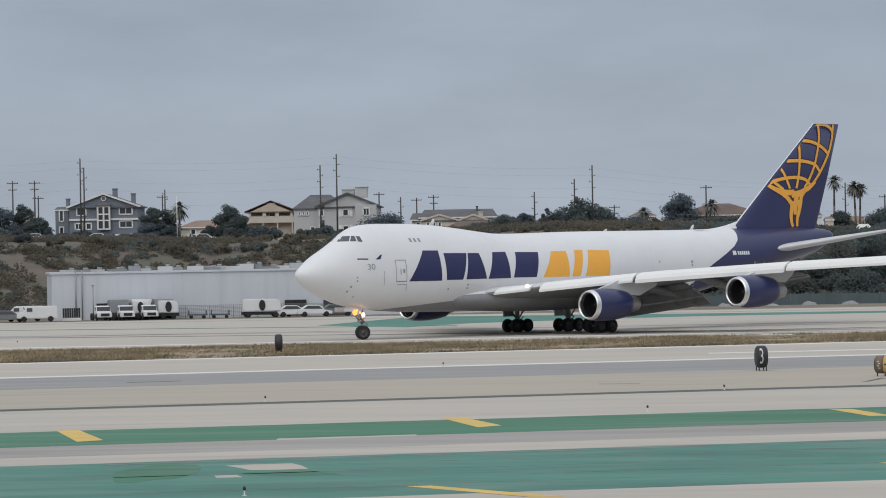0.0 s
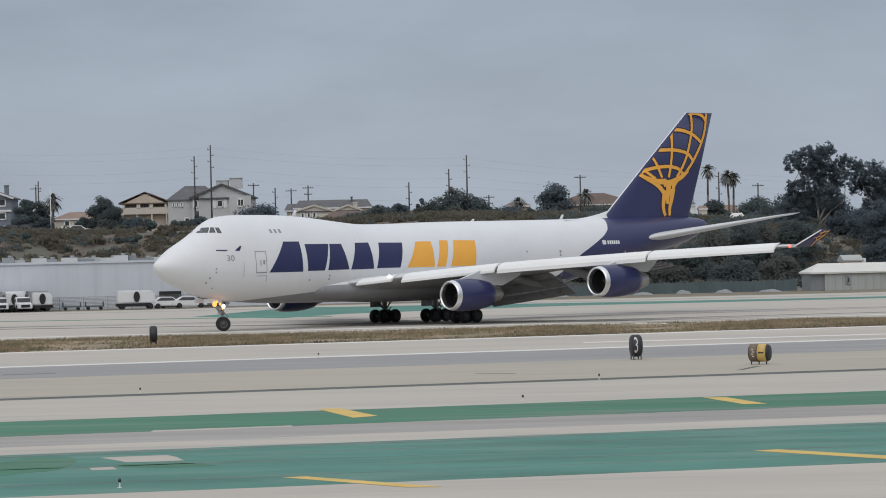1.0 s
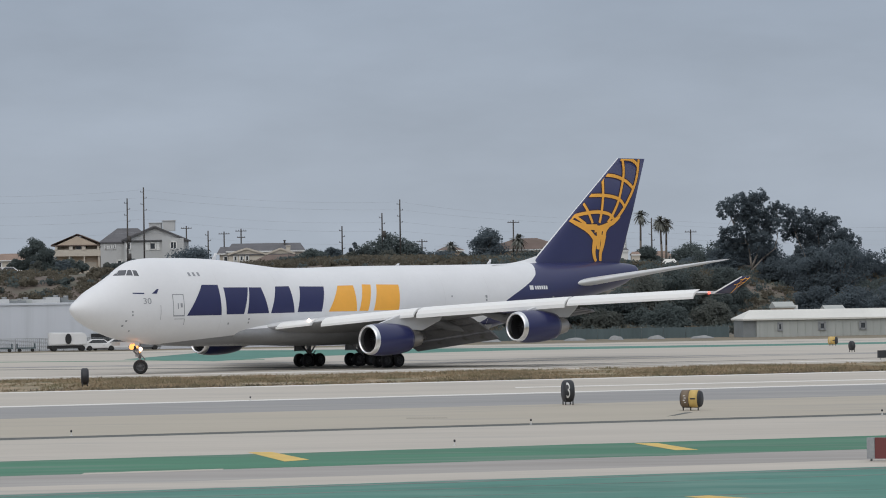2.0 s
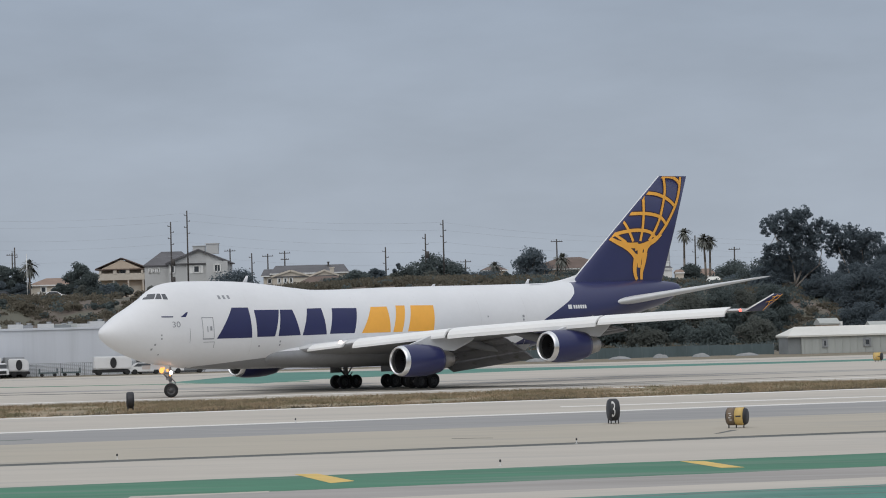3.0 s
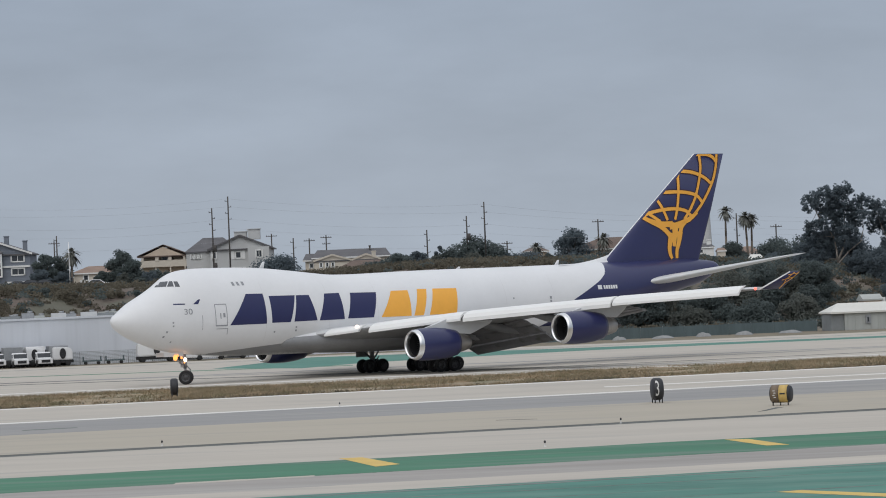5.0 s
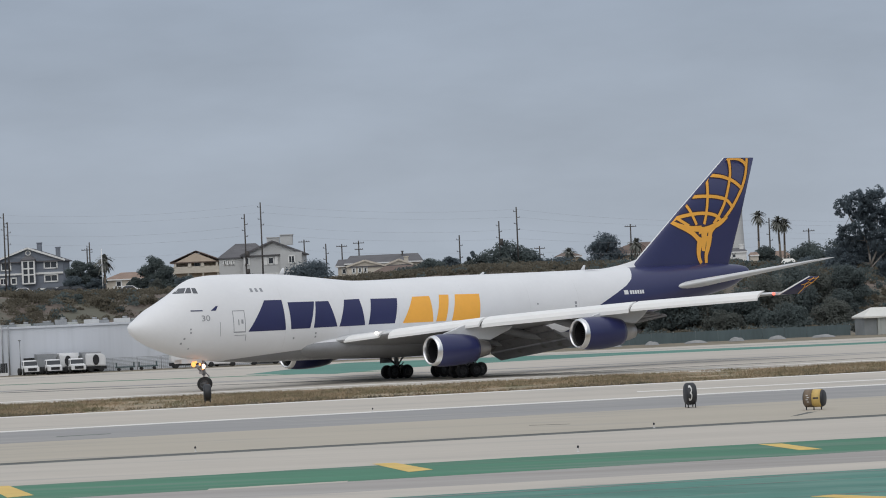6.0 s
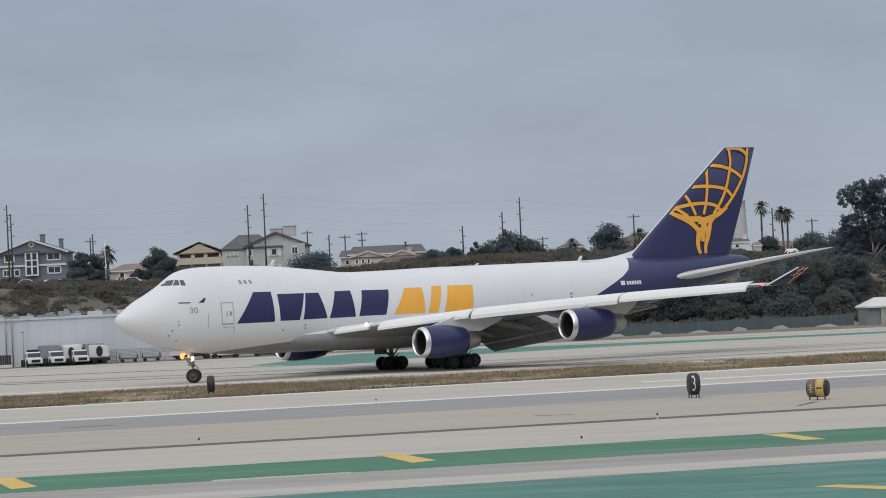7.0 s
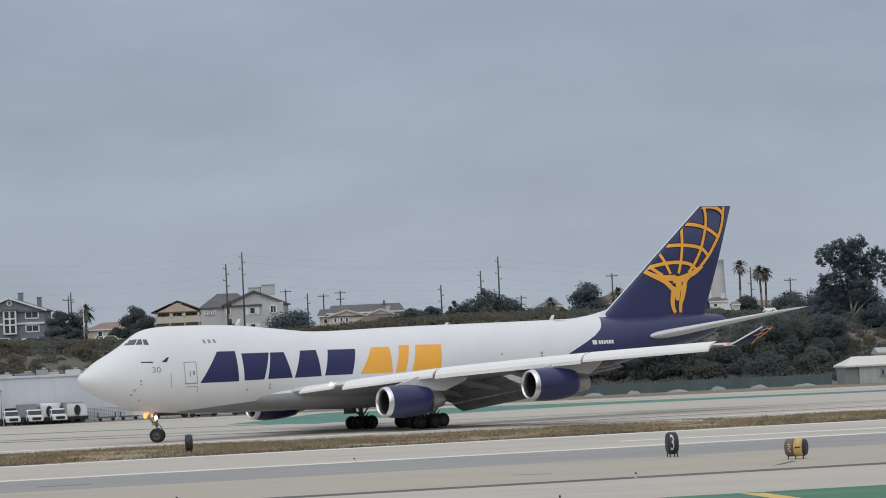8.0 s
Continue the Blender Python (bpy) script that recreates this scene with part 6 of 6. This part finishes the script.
def shaped(pts, half, bev=0.06):
    """A body drawn from the side as (x, z) points and given width."""
    bm = bmesh.new()
    a = [bm.verts.new((x, -half, z)) for x, z in pts]
    b = [bm.verts.new((x, half, z)) for x, z in pts]
    bm.faces.new(a)
    bm.faces.new(b[::-1])
    for k in range(len(pts)):
        bm.faces.new((a[k], a[(k + 1) % len(pts)], b[(k + 1) % len(pts)], b[k]))
    bmesh.ops.recalc_face_normals(bm, faces=bm.faces)
    bmesh.ops.bevel(bm, geom=bm.edges, offset=bev, segments=2, affect="EDGES")
    return bm


def truck(x, y, turn, label):
    t = thing("truck_tractor", x, y, 0, label, "truck", turn, "trucks at the docks")
    part("cab", shaped([(0, 0.4), (2.0, 0.4), (2.0, 1.0), (1.1, 1.12), (0.85, 1.75), (0, 1.85)], 0.9), "truck_white", t, "white truck cab")
    part("chassis", shaped([(-2.4, 0.5), (1.6, 0.5), (1.6, 0.7), (-2.4, 0.7)], 0.5, 0.03), "black", t)
    bm = bmesh.new()
    box(bm, 1.02, 0, 1.42, 0.14, 1.66, 0.56)
    box(bm, 0.5, -0.91, 1.45, 0.6, 0.03, 0.45)
    box(bm, 0.5, 0.91, 1.45, 0.6, 0.03, 0.45)
    part("windscreen", bm, "glass", t)
    bm = bmesh.new()
    box(bm, 2.02, 0, 0.72, 0.05, 1.1, 0.35)
    part("grille", bm, "black", t)
    for wx in (1.0, -1.1, -1.9):
        for wy in (-0.85, 0.85):
            road_wheel(t, wx, wy, 0.45)
    return t


for x, y in ((-59.0, 449.0), (-56.2, 449.5), (-53.3, 450.0)):
    truck(x, y, -70, "white truck tractor backed up to a dark dock")
for k, x in enumerate((-57.6, -54.8, -51.9)):
    tr = thing("trailer", x, 454.5, 0, "white box trailer parked at the dock", "trailer", 12, "trailers at the docks")
    part("box", shaped([(-1.2, 0.9), (1.2, 0.9), (1.2, 2.5), (-1.2, 2.5)], 2.0, 0.04), "truck_white" if k % 2 else "steel", tr)
    for wx in (-0.8, 0.8):
        for wy in (-1.0, 1.0):
            road_wheel(tr, wx, wy, 0.45)


def cargo_unit(x, y, turn, half):
    en = thing("cargo_unit", x, y, 0, "white covered cargo unit with a round black opening", "cargo unit", turn, "white cargo units")
    part("cover", shaped([(-half, 0.75), (half, 0.75), (half, 1.9), (half - 0.4, 2.3), (-half, 2.35)], 1.1, 0.12), "truck_white", en)
    bm = bmesh.new()
    lathe(bm, [(-1.14, 0.66), (-1.2, 0.66), (-1.2, 0.5), (-1.16, 0.01)], 26, axis="Y", centre=(0, 0, 1.55))
    bmesh.ops.transform(bm, matrix=Matrix.Diagonal((0.6, 1, 1, 1)), verts=bm.verts)
    part("opening", fix(bm), "black", en)
    part("frame", shaped([(-half - 0.1, 0.35), (half + 0.1, 0.35), (half + 0.1, 0.72), (-half - 0.1, 0.72)], 0.9, 0.03), "black", en)
    for wx in (0.6 - half, half - 0.6):
        for wy in (-0.9, 0.9):
            road_wheel(en, wx, wy, 0.35)


cargo_unit(-39.2, 451.5, 12, 2.35)
cargo_unit(-54.6, 452.4, 12, 0.95)
cargo_unit(-51.1, 452.6, 12, 1.25)
cb = thing("container", -63.0, 450.5, 0, "dark slatted container on a white base", "container", 8)
bm = bmesh.new()
box(bm, 0, 0, 0.2, 2.3, 1.4, 0.36)
bmesh.ops.bevel(bm, geom=bm.edges, offset=0.04, segments=1)
part("base", bm, "truck_white", cb, "white base")
for k in range(8):
    bm = bmesh.new()
    box(bm, -0.98 + 0.28 * k, 0, 0.98, 0.25, 1.3, 1.2)
    part("slat", bm, "drum_black", cb)
lp = thing("light_pole", -60.3, 451, 0, "slim grey light pole before the warehouse", "light pole")
bm = bmesh.new()
tube(bm, (0, 0, 0), (0, 0, 4.3), 0.07, 0.05, 10)
part("shaft", bm, "steel", lp)
bm = bmesh.new()
box(bm, 0, -0.2, 4.35, 0.3, 0.5, 0.14)
part("lamp_head", bm, "fence", lp)
for x, y in ((-47.2, 451.2), (-44.4, 451.8), (-36.6, 452.4)):
    dl = thing("cargo_dolly", x, y, 0, "low blue-grey cargo dolly on small wheels", "dolly", 10, "cargo dollies")
    part("deck", shaped([(-1.2, 0.38), (1.2, 0.38), (1.2, 0.55), (-1.2, 0.55)], 0.75, 0.02), "screen", dl)
    for sx in (-1.1, 1.1):
        bm = bmesh.new()
        box(bm, sx, 0, 0.78, 0.08, 1.4, 0.5)
        part("end_rail", bm, "screen", dl)
    for wx in (-0.8, 0.8):
        for wy in (-0.6, 0.6):
            road_wheel(dl, wx, wy, 0.2)
van = thing("van", -66.8, 447.5, 0, "white long panel van parked by the warehouse", "van", 8)
part("body", shaped([(-2.6, 0.4), (2.5, 0.4), (2.5, 1.75), (2.3, 1.95), (-1.2, 1.95), (-1.9, 1.25), (-2.6, 1.05)], 0.95, 0.1), "truck_white", van)
bm = bmesh.new()
box(bm, -1.0, -0.96, 1.5, 0.7, 0.03, 0.45)
box(bm, -1.62, 0, 1.6, 0.1, 1.5, 0.5, Matrix.Translation((-1.62, 0, 1.6)) @ Matrix.Rotation(radians(-42), 4, "Y") @ Matrix.Translation((1.62, 0, -1.6)))
part("side_window", bm, "glass", van)
for wx in (-1.7, 1.6):
    for wy in (-0.86, 0.86):
        road_wheel(van, wx, wy, 0.36)
copy_thing(van, pose(-68.9, 450.5, 0, 0, 0, 8))


def car(x, y, z, turn, key, label):
    c = thing("car", x, y, z, label, "car", turn, "parked cars")
    part("body", shaped([(-2.2, 0.3), (2.2, 0.3), (2.25, 0.75), (1.2, 0.92), (0.5, 1.42), (-1.0, 1.45), (-1.8, 0.98), (-2.25, 0.9)], 0.88, 0.08), key, c)
    for sg_ in (-0.885, 0.885):
        bm = bmesh.new()
        v = [bm.verts.new((px, sg_, pz)) for px, pz in ((0.95, 0.95), (0.45, 1.34), (-0.95, 1.37), (-1.5, 0.98))]
        w2 = [bm.verts.new((p.co.x, sg_ * 1.012, p.co.z)) for p in v]
        bm.faces.new(w2)
        bm.faces.new(v[::-1])
        for k in range(4):
            bm.faces.new((v[k], v[(k + 1) % 4], w2[(k + 1) % 4], w2[k]))
        part("side_window", fix(bm), "glass", c)
    for wx in (-1.35, 1.4):
        for wy in (-0.8, 0.8):
            road_wheel(c, wx, wy, 0.33)


for x, y, key in ((-32.5, 452, "truck_white"), (-29.8, 452.5, "car_grey"), (-70.6, 448, "car_grey"), (-35.2, 452.2, "truck_white")):
    car(x, y, 0.0, 10, key, "parked car on the far apron")
for x, key in ((-68.3, "truck_white"), (-88.0, "truck_white"), (-82.8, "car_grey"), (-80.3, "drum_black"), (-77.9, "drum_black"), (-99.6, "truck_white"), (-94.4, "drum_black")):
    car(x, 668, hill_z(x, 668), 4, key, "car parked on the street below the houses")
def mound(x, y, w, h, seed):
    """A low heap of pale gravel with an uneven back."""
    g = thing("gravel_mound", x, y, 0, "low heap of pale grey gravel by the far apron", "gravel heap", 0, "gravel heaps")
    bm = bmesh.new()
    n = 16
    grid = []
    for j in range(n + 1):
        row = []
        for i in range(n + 1):
            u, v = 2 * i / n - 1, 2 * j / n - 1
            k = max(0.0, 1 - u * u - v * v)
            row.append(bm.verts.new((u * w / 2, v * w * 0.3, h * k**0.7 * (1 + 0.35 * noise.noise((u * 2, v * 2, seed))) - 0.02)))
        grid.append(row)
    for j in range(n):
        for i in range(n):
            f = bm.faces.new((grid[j][i], grid[j][i + 1], grid[j + 1][i + 1], grid[j + 1][i]))
            f.smooth = True
    part("gravel_back", bm, "gravel", g)


for k, (x, w, h) in enumerate(((14.5, 3.4, 0.7), (19.8, 2.4, 0.8), (25.6, 3.8, 0.6), (31.0, 2.6, 0.9), (36.4, 3.0, 0.8), (42.6, 4.0, 0.6))):
    mound(x, 470 + 0.16 * x, 0.8 * w, 0.6 * h, 40 + k)
shed = thing("shed", 58.5, 482, 0, "long low cream shed with pale metal gable roof", "shed", 9)
bm = bmesh.new()
box(bm, 2.2, 3.0, 1.15, 21.0, 5.6, 2.5)
part("wall", bm, "metal_cream", shed)
bm = bmesh.new()
prism(bm, -9.9, 12.7, 0.2, 5.8, 2.42, 1.15, 0.4, "x", 0, 1.8)
part("roof", fix(bm), "roof_metal", shed)
bm = bmesh.new()
box(bm, -9.2, 3.0, 1.15, 1.75, 5.0, 2.4)
part("end_bay", bm, "fence", shed, "shaded grey end bay")
for wx in (-5.1, 0.7, 6.4, 12.0):
    house_window(shed, wx, 0.17, 1.3, 0.5 if wx < -5 else 0.85, 0.9, frame_key="steel", panes=1)
for k in range(20):
    bm = bmesh.new()
    box(bm, -7.9 + 1.05 * k, 0.16, 1.2, 0.05, 0.06, 2.4)
    part("cladding_rib", bm, "metal_cream", shed)
for bx, bz, key in ((57.6, 4.0, "stucco_tan"), (64.8, 3.4, "stucco_tan")):
    hut = thing("hut", bx, 512, 0, "small hut and chimney among the trees", "hut", 9)
    bm = bmesh.new()
    box(bm, 0, 1.5, bz / 2 - 0.1, 2.6, 3, bz - 0.2)
    part("wall", bm, key, hut)
    bm = bmesh.new()
    prism(bm, -1.3, 1.3, 0, 3, bz - 0.2, 0.7, 0.2)
    part("roof", fix(bm), "metal_cream", hut)
    bm = bmesh.new()
    box(bm, 1.7, 0.5, bz / 2, 0.5, 0.5, bz)
    part("flue", bm, "trim", hut)


rb = np.random.default_rng(91)
for k in range(26):
    x = 9 + 1.65 * k + rb.uniform(-0.6, 0.6)
    bush(x, 485 + 0.1 * x, 0, rb.uniform(0.7, 1.7), rb.uniform(1.8, 3.2), 600 + k, ("leaf_olive", "leaf")[k % 2], "low weedy bush by the far fence", 420, 0.2)


# chain-link fence along the far apron
def fence(x0, x1, y0, slope, h=1.6):
    f = thing("fence", x0, y0 + slope * x0, 0, "grey chain-link fence along the far apron", "fence")
    n = int((x1 - x0) / 3)
    for k in range(n + 1):
        bm = bmesh.new()
        tube(bm, (3 * k, slope * 3 * k, 0), (3 * k, slope * 3 * k, h), 0.05, 0.05, 6)
        part("post", bm, "fence", f)
    bm = bmesh.new()
    for z in [0.08 + 0.17 * j for j in range(10)]:
        tube(bm, (0, 0, z), (3 * n, slope * 3 * n, z), 0.022, 0.022, 4)
    for k in range(int(3 * n / 0.25)):
        tube(bm, (0.25 * k, slope * 0.25 * k, 0.05), (0.25 * k, slope * 0.25 * k, h), 0.016, 0.016, 3)
    part("mesh_panel", bm, "fence", f)


fence(-52, -28, 462, 0.165)
sc = thing("screen_fence", 8, 474.3, 0, "dark blue-grey screened fence below the hill", "fence", math.degrees(math.atan(0.16)))
for k in range(14):
    bm = bmesh.new()
    tube(bm, (3 * k, 0.08, 0), (3 * k, 0.08, 1.55), 0.05, 0.05, 6)
    part("post", bm, "fence", sc)
    if k < 13:
        bm = bmesh.new()
        box(bm, 3 * k + 1.5, 0, 0.75, 2.96, 0.04, 1.4)
        part("screen_panel", bm, "screen", sc)


def jet_rows():
    """The slow right turn of the jet: station of its nose and heading every half second."""
    rows = []
    for k in range(17):
        t = k * 0.5
        d = t - 4
        x = -29.2341 - 1.373097 * d + 0.00435386 * d * d - 0.000276 * d**3
        y = 308.84 + 0.215943 * d - 0.0218707 * d * d - 0.00199593 * d**3
        a = 0.6688282 - 0.0255455 * d + 0.0000516655 * d * d - 0.0000521677 * d**3
        rows.append((t, pose(x, y, 0.0, 0, 0, math.degrees(a))))
    return rows


def motions():
    walk(jet, jet_rows())
    for ob, x, y, r in WHEELS:
        nose = ob.parent.name.startswith("nose")
        speed = (1.33 if nose else 1.04 + 0.0267 * y) / r
        walk(ob, [(k * 0.5, Matrix.Translation((x, y, r)) @ Matrix.Rotation(-speed * k * 0.5, 4, "Y")) for k in range(17)])


motions()
